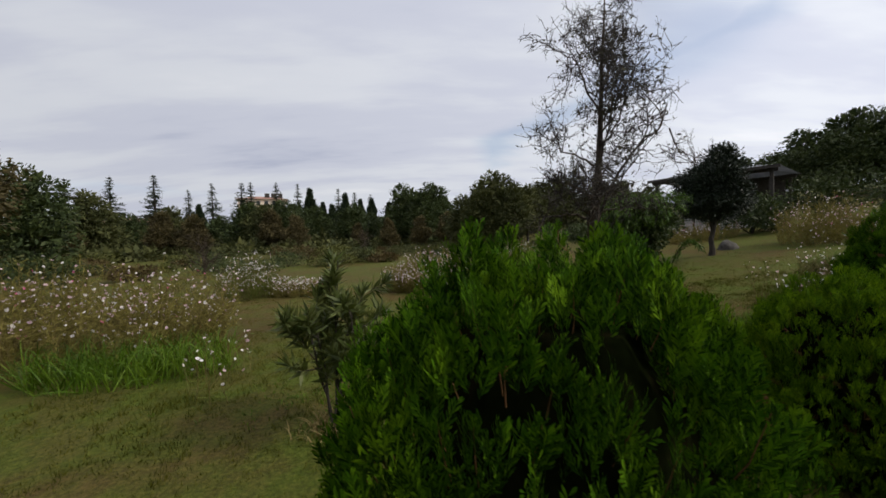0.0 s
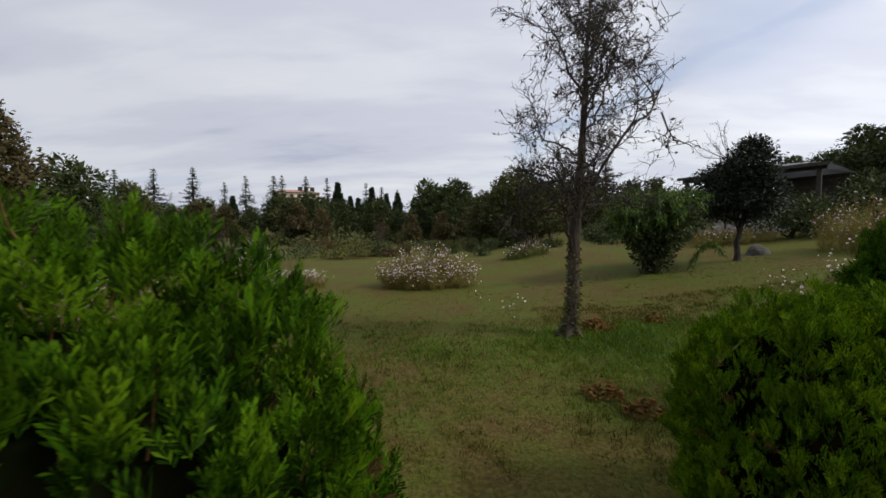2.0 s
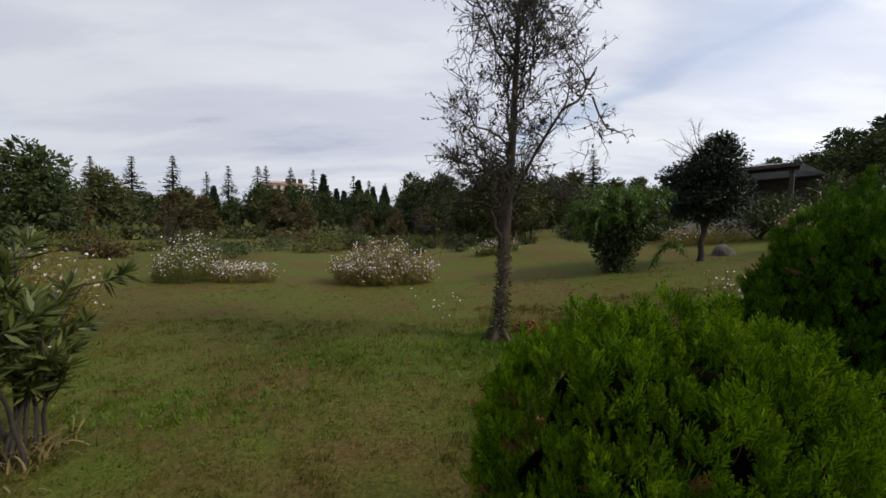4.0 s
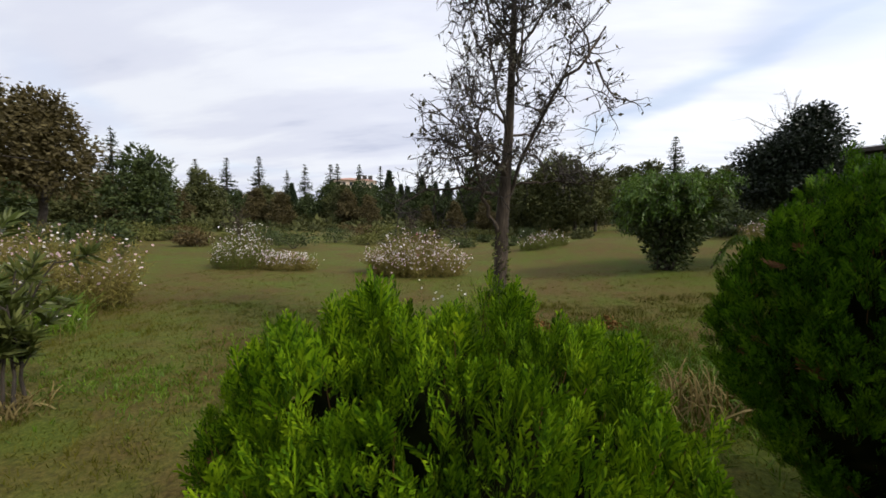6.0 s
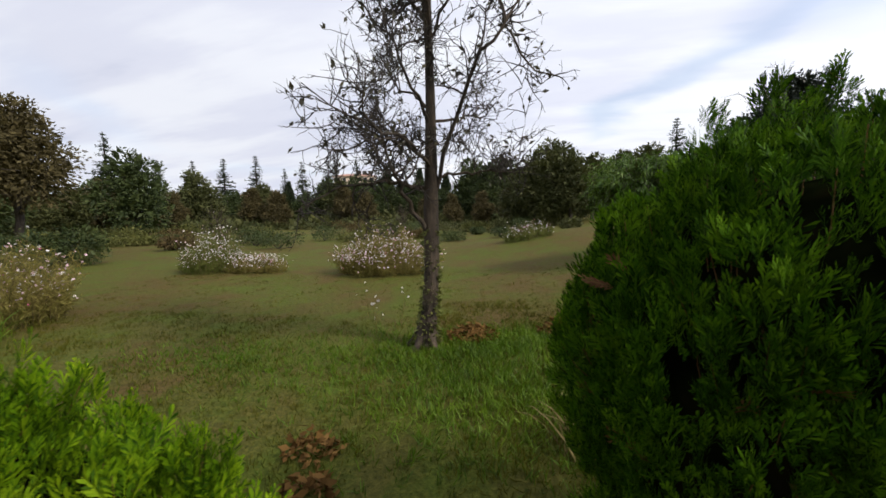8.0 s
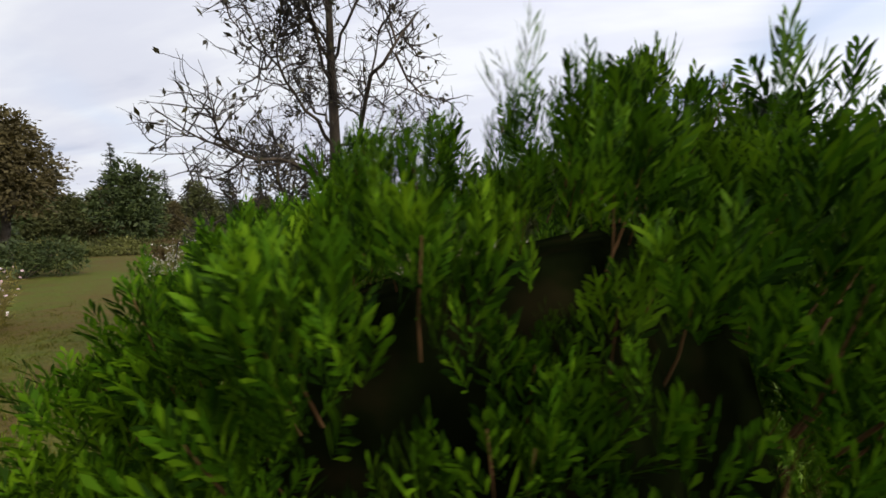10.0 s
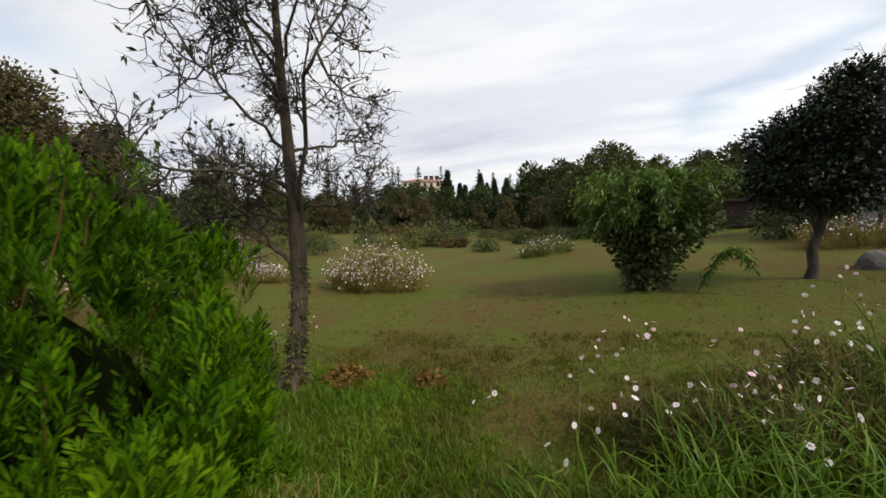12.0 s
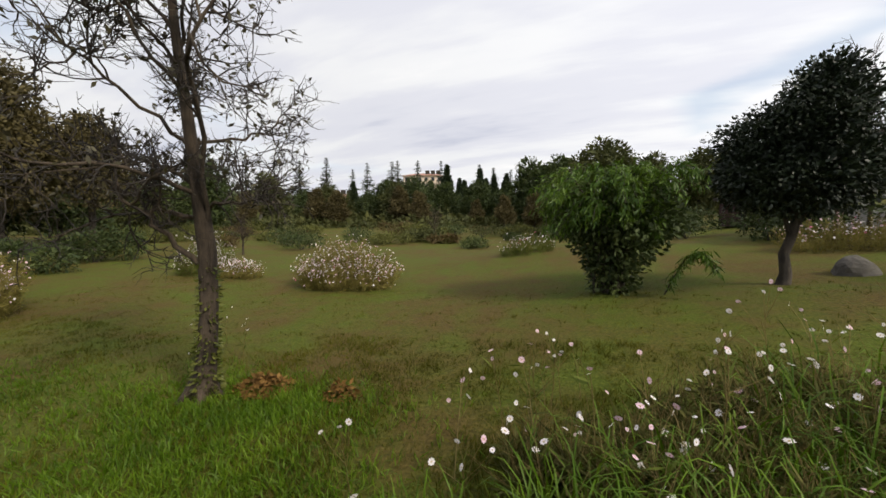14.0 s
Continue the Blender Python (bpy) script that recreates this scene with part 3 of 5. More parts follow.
def bare_tree():
    rng = np.random.default_rng(21)
    x, y = 3.16, 6.25
    top = thing("bare_fruit_tree", ground_at(x, y), "half-bare old fruit tree with crooked grey-brown limbs and few leaves", "tree")
    trunk = np.array([(-0.10, -0.06, -0.1), (-0.05, -0.03, 0.15), (0.0, 0, 0.5), (0.03, 0.03, 1.0), (0.03, 0.05, 1.6), (0.06, -0.02, 2.2), (0.09, -0.10, 2.9), (0.10, -0.17, 3.7), (0.11, -0.21, 4.5), (0.15, -0.23, 5.2), (0.17, -0.24, 5.75)])
    h = Heap()
    tube(h, trunk, [0.18, 0.122, 0.098, 0.092, 0.092, 0.076, 0.056, 0.043, 0.030, 0.018, 0.008], 12)
    for a in range(5):
        t = a * 1.3 + 0.4
        tube(h, [(0.05 * math.cos(t) - 0.05, 0.05 * math.sin(t) - 0.03, 0.22), (0.15 * math.cos(t) - 0.06, 0.15 * math.sin(t) - 0.04, 0.05), (0.28 * math.cos(t) - 0.07, 0.28 * math.sin(t) - 0.04, -0.05)], [0.07, 0.055, 0.025], 7)
    part("trunk", h.mesh("trunk", [M_BARK]), top)
    limbs, twigs, tips = [Heap()], Heap(), []

    def twig_set(pts, r, n, length):
        for _ in range(n):
            p, d = along(pts, rng.uniform(0.25, 1.0))
            side = unit(rng.normal(0, 1, 3) + d * 0.5 + np.array([0, 0, 0.35]))
            tw = limb(p, side, length * rng.uniform(0.5, 1.3), rng, 0.28, 0.03, 4)
            tube(twigs, tw, np.linspace(r, 0.0018, 5), 3)
            tips.append(tw)
            for _ in range(2):
                p2, d2 = along(tw, rng.uniform(0.3, 0.9))
                t2 = limb(p2, unit(d2 + rng.normal(0, 0.8, 3)), length * rng.uniform(0.25, 0.6), rng, 0.25, 0.0, 3)
                tube(twigs, t2, np.linspace(0.0035, 0.0015, 4), 3)
                tips.append(t2)

    def grow(pts, r, level):
        sides = 7 if level == 0 else 5
        tube(limbs[-1], pts, np.linspace(r, r * 0.35, len(pts)), sides)
        n = 5 if level == 0 else 3
        for _ in range(n if level < 2 else 0):
            p, d = along(pts, rng.uniform(0.3, 0.95))
            way = unit(d * 0.6 + rng.normal(0, 0.65, 3) + np.array([0, 0, 0.10]))
            length = min(1.1, np.linalg.norm(pts[-1] - pts[0])) * rng.uniform(0.35, 0.68)
            grow(limb(p, way, length, rng, 0.22, 0.06, 5), r * 0.42, level + 1)
        twig_set(pts, r * 0.24 + 0.0055, 6 if level < 2 else 4, 0.34)

    main = [
        (0.36, [(0, 0, 0), (-0.16, -0.14, 0.24), (-0.26, -0.34, 0.46), (-0.30, -0.55, 0.66), (-0.36, -0.72, 0.84)], 0.050),
        (0.50, [(0, 0, 0), (-0.10, -0.35, 0.16), (-0.16, -0.80, 0.22), (-0.30, -1.25, 0.20), (-0.34, -1.6, 0.30)], 0.036),
        (0.56, [(0, 0, 0), (-0.12, -0.30, 0.26), (-0.20, -0.72, 0.60), (-0.24, -1.10, 0.80)], 0.032),
        (0.66, [(0, 0, 0), (0.06, -0.28, 0.20), (0.02, -0.66, 0.55), (-0.05, -1.00, 0.70)], 0.026),
        (0.74, [(0, 0, 0), (-0.05, -0.26, 0.30), (-0.10, -0.62, 0.66)], 0.020),
        (0.43, [(0, 0, 0), (0.16, -0.1, 0.35), (0.38, -0.25, 0.95), (0.68, -0.52, 1.40), (0.92, -0.68, 1.55), (1.02, -0.66, 1.68), (1.28, -0.55, 1.98)], 0.040),
        (0.46, [(0, 0, 0), (-0.30, -0.05, 0.02), (-0.62, -0.10, 0.10), (-0.95, -0.25, 0.02), (-1.25, -0.35, -0.02)], 0.042),
        (0.48, [(0, 0, 0), (0.35, 0.05, 0.04), (0.70, 0.12, 0.04), (1.05, 0.16, 0.06)], 0.028),
        (0.51, [(0, 0, 0), (-0.30, -0.04, 0.16), (-0.62, -0.12, 0.30), (-0.85, -0.20, 0.34)], 0.036),
        (0.57, [(0, 0, 0), (0.28, 0.3, 0.08), (0.52, 0.62, 0.20), (0.66, 0.80, 0.38)], 0.028),
        (0.60, [(0, 0, 0), (-0.25, 0.25, 0.16), (-0.55, 0.50, 0.34), (-0.78, 0.56, 0.62)], 0.030),
        (0.63, [(0, 0, 0), (0.10, -0.35, 0.25), (0.15, -0.70, 0.60), (0.12, -0.95, 0.95)], 0.028),
        (0.68, [(0, 0, 0), (0.26, -0.06, 0.38), (0.62, -0.10, 0.82), (0.86, -0.10, 1.15)], 0.026),
        (0.70, [(0, 0, 0), (-0.30, -0.10, 0.42), (-0.52, -0.14, 0.86), (-0.78, -0.10, 1.02)], 0.028),
        (0.78, [(0, 0, 0), (0.22, 0.18, 0.34), (0.42, 0.32, 0.70)], 0.018),
        (0.80, [(0, 0, 0), (-0.22, 0.10, 0.36), (-0.36, 0.12, 0.78)], 0.018),
        (0.87, [(0, 0, 0), (0.18, -0.10, 0.30), (0.34, -0.12, 0.62)], 0.014),
    ]
    for t, rel, r in main:
        p, _ = along(trunk, t)
        pts = np.array(rel) * [0.86, 0.86, 1.0] + p
        fine = np.array([along(pts, s)[0] for s in np.linspace(0, 1, 10)]) + np.vstack([np.zeros(3), rng.normal(0, 0.022, (9, 3))])
        grow(fine, r * 0.72, 0)
        limbs.append(Heap())
    hang = np.array([(0.95, -0.68, 0), (1.05, -0.66, -0.22), (1.18, -0.60, -0.36), (1.42, -0.55, -0.42)]) + along(trunk, 0.43)[0] + np.array([0, 0, 1.57])
    grow(np.array([along(hang, s)[0] for s in np.linspace(0, 1, 7)]), 0.014, 1)
    twig_set(trunk[5:], 0.008, 28, 0.5)
    for some in limbs:
        part("branch", some.mesh("branch", [M_BARK]), top)
    tw = part("twig_growth", twigs.mesh("twig_growth", [M_TWIG]), top, "tangle of fine bare twigs")
    tw["kind"] = "stuff"
    leaves = Heap()
    pick = [tips[i] for i in rng.integers(0, len(tips), 2300)]
    p = np.array([along(t, rng.uniform(0.3, 1.0))[0] for t in pick])
    high = p[:, 2] > 2.0
    p = p[high]
    ways = unit(rng.normal(0, 1, p.shape) + np.array([0, 0, -0.4]))
    scatter(leaves, LEAF_V, LEAF_F, p, frames(ways, rng=rng), rng.uniform(0.045, 0.085, len(p)))
    lv = part("leaves", leaves.mesh("leaves", [M_DRYLEAF]), top, "few small withered leaves")
    lv["kind"] = "stuff"
    ivy = Heap()
    n = 1200
    zz = rng.uniform(0, 1, n) ** 3.0 * 1.5
    aa = rng.uniform(0, 2 * np.pi, n)
    at = np.array([along(trunk, 0.1 + 0.3 * z / 1.6)[0] for z in zz])
    rad = np.interp(zz, [0, 0.3, 1.7], [0.165, 0.100, 0.075])
    p = np.column_stack([at[:, 0] + rad * np.cos(aa), at[:, 1] + rad * np.sin(aa), zz])
    scatter(ivy, LEAF_V, LEAF_F, p, frames(np.column_stack([np.cos(aa), np.sin(aa), rng.uniform(-0.6, 0.5, n)]), rng=rng), rng.uniform(0.035, 0.075, n))
    iv = part("ivy", ivy.mesh("ivy", [M_IVY]), top, "ivy creeping up the foot of the trunk")
    iv["kind"] = "stuff"


bare_tree()


def small_bare_tree(x, y, height, seed):
    rng = np.random.default_rng(seed)
    top = thing("bare_sapling", ground_at(x, y), "slim leafless tree with pale fine twigs", "tree")
    trunk = limb((0, 0, -0.1), (0, 0, 1), height * 0.75, rng, 0.06, 0.1, 8)
    h, tw = Heap(), Heap()
    tube(h, trunk, np.linspace(0.06, 0.015, 9), 6)
    for i in range(22):
        p, d = along(trunk, rng.uniform(0.3, 1.0))
        b = limb(p, unit(rng.normal(0, 0.6, 3) + [0, 0, 0.9]), height * rng.uniform(0.2, 0.4), rng, 0.15, 0.08, 5)
        tube(h, b, np.linspace(0.02, 0.006, 6), 4)
        for _ in range(9):
            q, e = along(b, rng.uniform(0.2, 1.0))
            tube(tw, limb(q, unit(e + rng.normal(0, 0.6, 3)), rng.uniform(0.25, 0.6), rng, 0.2, 0.05, 3), [0.007, 0.006, 0.005, 0.003], 3)
    part("trunk", h.mesh("trunk", [M_BARK]), top)
    part("twig_growth", tw.mesh("twig_growth", [M_BARK]), top)["kind"] = "stuff"


small_bare_tree(13.4, 17.2, 5.2, 61)
small_bare_tree(14.3, 17.6, 4.6, 62)
small_bare_tree(-4.3, 29.3, 2.6, 63)
small_bare_tree(-9.5, 17.0, 2.4, 64)


def crown_leaves(heap, blobs, count, size, rng, template=(LEAF_V, LEAF_F), shell=0.35, droop=0.0, m=0):
    """Leaves strewn near the skin of several lobes. blobs: x, y, z, rx, ry, rz."""
    blobs = np.asarray(blobs, float)
    share = (blobs[:, 3] * blobs[:, 4] * blobs[:, 5]) ** (2 / 3)
    pick = rng.choice(len(blobs), count, p=share / share.sum())
    d = unit(rng.normal(0, 1, (count, 3)))
    rad = 1 - shell * rng.uniform(0, 1, count) ** 1.6 + rng.normal(0, 0.05, count)
    lump = 1 + 0.10 * np.sin(5 * d[:, 0] + 3 * pick) * np.sin(4 * d[:, 1] + pick) + 0.08 * np.sin(7 * d[:, 2] + 2 * pick)
    p = blobs[pick, :3] + d * blobs[pick, 3:] * (rad * lump)[:, None]
    ways = unit(d + rng.normal(0, 0.6, (count, 3)) + np.array([0, 0, -droop]))
    scatter(heap, *template, p, frames(ways, rng=rng), size * rng.uniform(0.6, 1.35, count), m)


def broad_tree(name, at, height, clear, blobs, leaves, mat, label, group="", size=0.12, seed=1, bark=None, lean=0.0, trunk_r=0.09, turn=0.0, scale=1.0, shell=0.35, droop=0.2):
    """A trunk with forking limbs and a crown of many leaves."""
    rng = np.random.default_rng(seed)
    top = thing(name, at, label, "tree", group, turn=turn, scale=scale)
    h = Heap()
    stem = np.array([(-0.05, 0, -0.15), (0.0, 0.01, clear * 0.2), (-trunk_r * 0.7, 0.01, clear * 0.55), (trunk_r * 0.3, 0.02, clear * 0.8), (lean * 0.4, 0.02, clear), (lean, 0, height * 0.6), (lean, 0, height * 0.85)])
    tube(h, stem, [trunk_r * 1.7, trunk_r * 1.15, trunk_r, trunk_r * 0.95, trunk_r * 0.9, trunk_r * 0.5, trunk_r * 0.15], 9)
    part("trunk", h.mesh("trunk", [bark or M_BARK_DARK]), top)
    h = Heap()
    for b in blobs:
        s, _ = along(stem, rng.uniform(0.5, 0.75))
        end = np.array(b[:3])
        mid = (s + end) / 2 + rng.normal(0, 0.06 * height * 0.2, 3)
        tube(h, [s, mid, end], [trunk_r * 0.5, trunk_r * 0.33, trunk_r * 0.1], 6)
        for _ in range(3):
            e = end + rng.normal(0, 0.5, 3) * np.array(b[3:6])
            tube(h, [mid, (mid + e) / 2, e], [trunk_r * 0.22, trunk_r * 0.14, trunk_r * 0.05], 4)
    part("bough_growth", h.mesh("bough_growth", [bark or M_BARK_DARK]), top)["kind"] = "stuff"
    c = Heap()
    crown_leaves(c, blobs, leaves, size, rng, shell=shell, droop=droop)
    crown_leaves(c, [(*b[:3], b[3] * 0.72, b[4] * 0.72, b[5] * 0.72) for b in blobs], leaves // 4, size * 1.7, rng, shell=0.7)
    part("crown", c.mesh("crown", [mat]), top)
    return top


# dark evergreen by the rocks
broad_tree("evergreen_tree", ground_at(10.2, 11.7), 4.0, 0.95,
           [(0.0, 0, 1.72, 0.95, 0.95, 0.58), (-0.5, 0.1, 1.85, 0.66, 0.72, 0.55), (0.5, -0.1, 1.95, 0.70, 0.75, 0.65), (0.12, 0, 2.45, 0.78, 0.78, 0.66), (0.28, 0, 2.95, 0.70, 0.70, 0.60), (0.36, 0, 3.40, 0.40, 0.40, 0.36), (-0.35, 0.2, 2.4, 0.75, 0.7, 0.66)],
           24000, M_EVERGREEN, "small dark evergreen tree with dense glossy crown and short trunk", size=0.075, seed=4, lean=0.15, trunk_r=0.075, shell=0.45, scale=1.02)


def blob_set(rng, height, low, wide, n):
    out = []
    for i in range(n):
        t = i / max(n - 1, 1)
        z = low + (height - low) * (0.22 + 0.62 * t)
        r = wide * (0.62 - 0.30 * t) * rng.uniform(0.8, 1.15)
        a = i * 2.4 + rng.uniform(-0.4, 0.4)
        off = wide * (0.42 - 0.30 * t) * rng.uniform(0.7, 1.2)
        out.append((off * math.cos(a), off * math.sin(a), z, r, r, r * rng.uniform(0.7, 0.95)))
    return out


RB = np.random.default_rng(77)
# big russet-brown oaks at the west edge of the clearing
broad_tree("russet_oak", ground_at(-19.0, 11.6), 9.8, 3.2, blob_set(RB, 9.8, 3.0, 4.2, 12), 17000, M_RUST, "large russet-brown oak with heavy rounded crown", "oaks west of the clearing", 0.19, 31, trunk_r=0.30, shell=0.6)
broad_tree("russet_oak", ground_at(-17.6, 14.6), 7.6, 2.4, blob_set(RB, 7.6, 2.4, 2.6, 10), 8000, M_RUST, "slimmer russet-brown oak with ragged crown", "oaks west of the clearing", 0.18, 32, trunk_r=0.16, shell=0.6)
broad_tree("russet_oak", ground_at(-26.0, 12.5), 9.0, 2.6, blob_set(RB, 9.0, 2.4, 4.4, 9), 8000, M_RUST, "large russet-brown oak with heavy rounded crown", "oaks west of the clearing", 0.26, 33, trunk_r=0.3, shell=0.6)


def fir_mesh(height, seed, tiers, spread, mat):
    """A cedar-like fir: whorls of drooping boughs set with needle strips."""
    rng = np.random.default_rng(seed)
    trunk, needles = Heap(), Heap()
    tube(trunk, [(0, 0, -0.3), (0, 0, height * 0.5), (0.05, 0, height)], [height * 0.022, height * 0.014, 0.03], 6)
    tips = []
    for i in range(tiers):
        t = (i + rng.uniform(0, 0.7)) / tiers
        z = height * (0.10 + 0.90 * t)
        ln = spread * (1 - t) ** 1.05 * rng.uniform(0.6, 1.15) + 0.10
        for a in range(rng.integers(6, 10)):
            az = rng.uniform(0, 2 * np.pi)
            L2 = ln * rng.uniform(0.55, 1.15)
            d = np.array([math.cos(az), math.sin(az), rng.uniform(-0.08, 0.30)])
            k = max(3, int(L2 / 0.22))
            s = np.linspace(0.15, 1, k)[:, None]
            pts = np.array([0, 0, z]) + d * L2 * s - np.array([0, 0, 1]) * 0.18 * L2 * s ** 2
            for q in range(5):
                tips.append((pts + rng.normal(0, 0.07, pts.shape), d + rng.normal(0, 0.7, (k, 3)) * [1, 1, 0.35], np.full(k, 0.22 + 0.46 * (1 - t))))
    p = np.concatenate([a for a, _, _ in tips])
    w = np.concatenate([b for _, b, _ in tips])
    s = np.concatenate([c for *_, c in tips]) * rng.uniform(0.6, 1.3, len(p))
    scatter(needles, LEAF_V, LEAF_F, p, frames(w, np.cross(w, [0, 0, 1.0]) + rng.normal(0, 0.3, w.shape)), s)
    return trunk.mesh("trunk", [M_BARK_DARK]), needles.mesh("boughs", [mat])


def cypress_mesh(height, wide, seed, mat):
    rng = np.random.default_rng(seed)
    trunk, crown = Heap(), Heap()
    tube(trunk, [(0, 0, -0.3), (0, 0, height * 0.85)], [0.18, 0.03], 6)
    n = 3600
    t = rng.uniform(0, 1, n) ** 1.25
    a = rng.uniform(0, 2 * np.pi, n)
    prof = np.clip(1 - t, 0, 1) ** 1.0 * np.clip(0.6 + t * 3.0, 0, 1) * (1 + 0.25 * np.sin(17 * t + 2 * a))
    r = wide * prof * (0.72 + 0.28 * rng.uniform(0, 1, n)) * (1 + 0.16 * np.sin(4 * a + 9 * t + seed))
    p = np.column_stack([r * np.cos(a), r * np.sin(a), 0.25 + t * (height - 0.3)])
    w = np.column_stack([np.cos(a) * 0.5, np.sin(a) * 0.5, np.full(n, 1.0)]) + rng.normal(0, 0.3, (n, 3))
    scatter(crown, LEAF_V, LEAF_F, p, frames(w, rng=rng), rng.uniform(0.35, 0.9, n))
    return trunk.mesh("trunk", [M_BARK_DARK]), crown.mesh("crown", [mat])


def kind_of_tree(name, label, meshes, group):
    """A first tree of a kind, far out of the way in the wood; the others are copies."""
    top = thing(name, (0, 0, 0), label, "tree", group)
    part("trunk", meshes[0], top)
    part("crown", meshes[1], top)
    return top


def round_tree_mesh(height, wide, seed, mat, n=6500, size=0.25):
    rng = np.random.default_rng(seed)
    blobs = blob_set(rng, height, height * 0.12, wide, 8)
    h, c = Heap(), Heap()
    tube(h, [(0, 0, -0.3), (0.05, 0, height * 0.3), (0, 0.05, height * 0.8)], [height * 0.025, height * 0.02, 0.03], 6)
    for b in blobs:
        tube(h, [(0.04, 0, height * 0.25), np.array(b[:3]) * [0.5, 0.5, 0.8], b[:3]], [height * 0.012, height * 0.008, 0.02], 4)
    crown_leaves(c, blobs, n, size, rng, shell=0.5)
    crown_leaves(c, [(*b[:3], b[3] * 0.74, b[4] * 0.74, b[5] * 0.74) for b in blobs], n // 4, size * 2.2, rng, shell=0.6)
    return h.mesh("trunk", [M_BARK_DARK]), c.mesh("crown", [mat])


FIRS = [kind_of_tree("cedar_tree", "tall dark-green cedar with tiers of drooping boughs", fir_mesh(14, s, 27, 3.3 + 0.3 * (s % 3), M_FIR), "cedars in the far wood") for s in (101, 102, 103)]
CYPRESSES = [kind_of_tree("cypress_tree", "dense dark cypress with pointed crown", cypress_mesh(11, 2.5, s, M_CYPRESS), "cypresses in the far wood") for s in (111, 112)]
ROUNDS = [kind_of_tree("woodland_tree", "leafy olive-green woodland tree", round_tree_mesh(8, 3.4, s, M_WOOD), "woodland trees") for s in (121, 122)]
DARKS = [kind_of_tree("woodland_tree", "dark-leaved rounded woodland tree", round_tree_mesh(8, 3.8, s, M_SHRUB), "dark woodland trees") for s in (131, 132)]
RUSTS = [kind_of_tree("woodland_tree", "brownish autumn woodland tree", round_tree_mesh(7, 3.0, s, M_RUST), "autumn woodland trees") for s in (141,)]
FIRST = {id(t): True for some in (FIRS, CYPRESSES, ROUNDS, DARKS, RUSTS) for t in some}
RW = np.random.default_rng(5)
HUB = (3.4, 1.5)


def plant(kinds, azimuth, far, height, own, sink=0.0):
    """One tree of a kind, at an azimuth and distance from the middle of the walk. own: the height of the first of its kind."""
    base = kinds[int(RW.integers(0, len(kinds)))]
    x, y = HUB[0] + far * math.sin(radians(azimuth)), HUB[1] + far * math.cos(radians(azimuth))
    s = height / own
    m = Matrix.LocRotScale(ground_at(x, y, sink), Euler((0, 0, RW.uniform(0, 6.28))), (s * RW.uniform(0.9, 1.15), s * RW.uniform(0.9, 1.15), s))
    if FIRST.pop(id(base), None):
        base.matrix_basis = m
        return base
    return copy_thing(base, m)


# the wood beyond the clearing: azimuth, distance, height
for az, far, ht in [(-52.0, 62, 13.5), (-47.5, 84, 14.5), (-44.0, 88, 14), (-40.5, 84, 15), (-36.6, 80, 15.2), (-33.0, 86, 14.0), (-30.6, 80, 14.8), (-27.0, 84, 15.2), (-26.0, 80, 15.4), (-22.8, 78, 15.2), (-19.6, 90, 15.5), (-11.5, 88, 14), (-9.0, 92, 14.5), (-5.5, 90, 12.5), (-57, 70, 13), (-61, 66, 12), (22.5, 75, 15), (-66, 60, 12), (-13.8, 92, 14)]:
    plant(FIRS, az, far, ht * 0.95, 14)
for az, far, ht in [(-18.3, 78, 14.2), (-16.4, 80, 11.2), (-14.6, 76, 10.6), (-13.2, 78, 12.4), (-11.0, 76, 10.8), (-9.2, 78, 11.2), (-43.0, 74, 9), (-32.4, 72, 9), (-20.6, 74, 9.5), (-6.6, 76, 10), (-17.4, 74, 9.4), (-12.0, 72, 9.6), (-10.0, 73, 9.2), (-15.4, 73, 9.4)]:
    plant(CYPRESSES, az, far, ht * 0.82, 11)
for az, far, ht in [(-49.3, 40, 7.6), (-4.6, 60, 11), (-2.4, 56, 9), (-0.5, 58, 9.5), (-63, 34, 6.5), (-70, 36, 7.5)]:
    plant(DARKS, az, far, ht, 8)
for az, far, ht in [(5.2, 33, 6.6), (7.8, 34, 7.8), (10.2, 32, 7.4), (13.0, 35, 7.2), (3.0, 36, 6.2), (-43.5, 56, 8.5), (-55, 46, 6.5), (-58.5, 44, 6), (16.5, 52, 8), (19.5, 55, 8.5), (25, 48, 6), (28, 46, 5.6)]:
    plant(ROUNDS, az, far, ht, 8)
for az, far, ht in [(-24.5, 58, 6.5), (-21.5, 56, 6.0), (-37.0, 58, 6.5), (-34.0, 56, 6), (-46, 52, 5.5), (-8.0, 52, 5.0), (-3.2, 48, 5.0), (1.2, 46, 5.2), (-12.5, 56, 4.5), (-52.5, 50, 6.5), (12.0, 42, 4.5), (6.5, 42, 4.8)]:
    plant(RUSTS, az, far, ht, 7)
for az in np.arange(-66, 2, 2.7):
    plant(DARKS if RW.uniform() < 0.6 else ROUNDS, az + RW.uniform(-1, 1), 66 + RW.uniform(-5, 6), RW.uniform(5.5, 8.6), 8)
# the wooded hill to the east
for i, az in enumerate(np.linspace(42.5, 100, 30)):
    plant(DARKS, az + RW.uniform(-1, 1), 44 + 10 * (i % 2) + RW.uniform(-2, 2), (4.6 + 3.0 * min(1, max(0, az - 43) / 13)) * (1.0 + 0.15 * (i % 2)), 8)
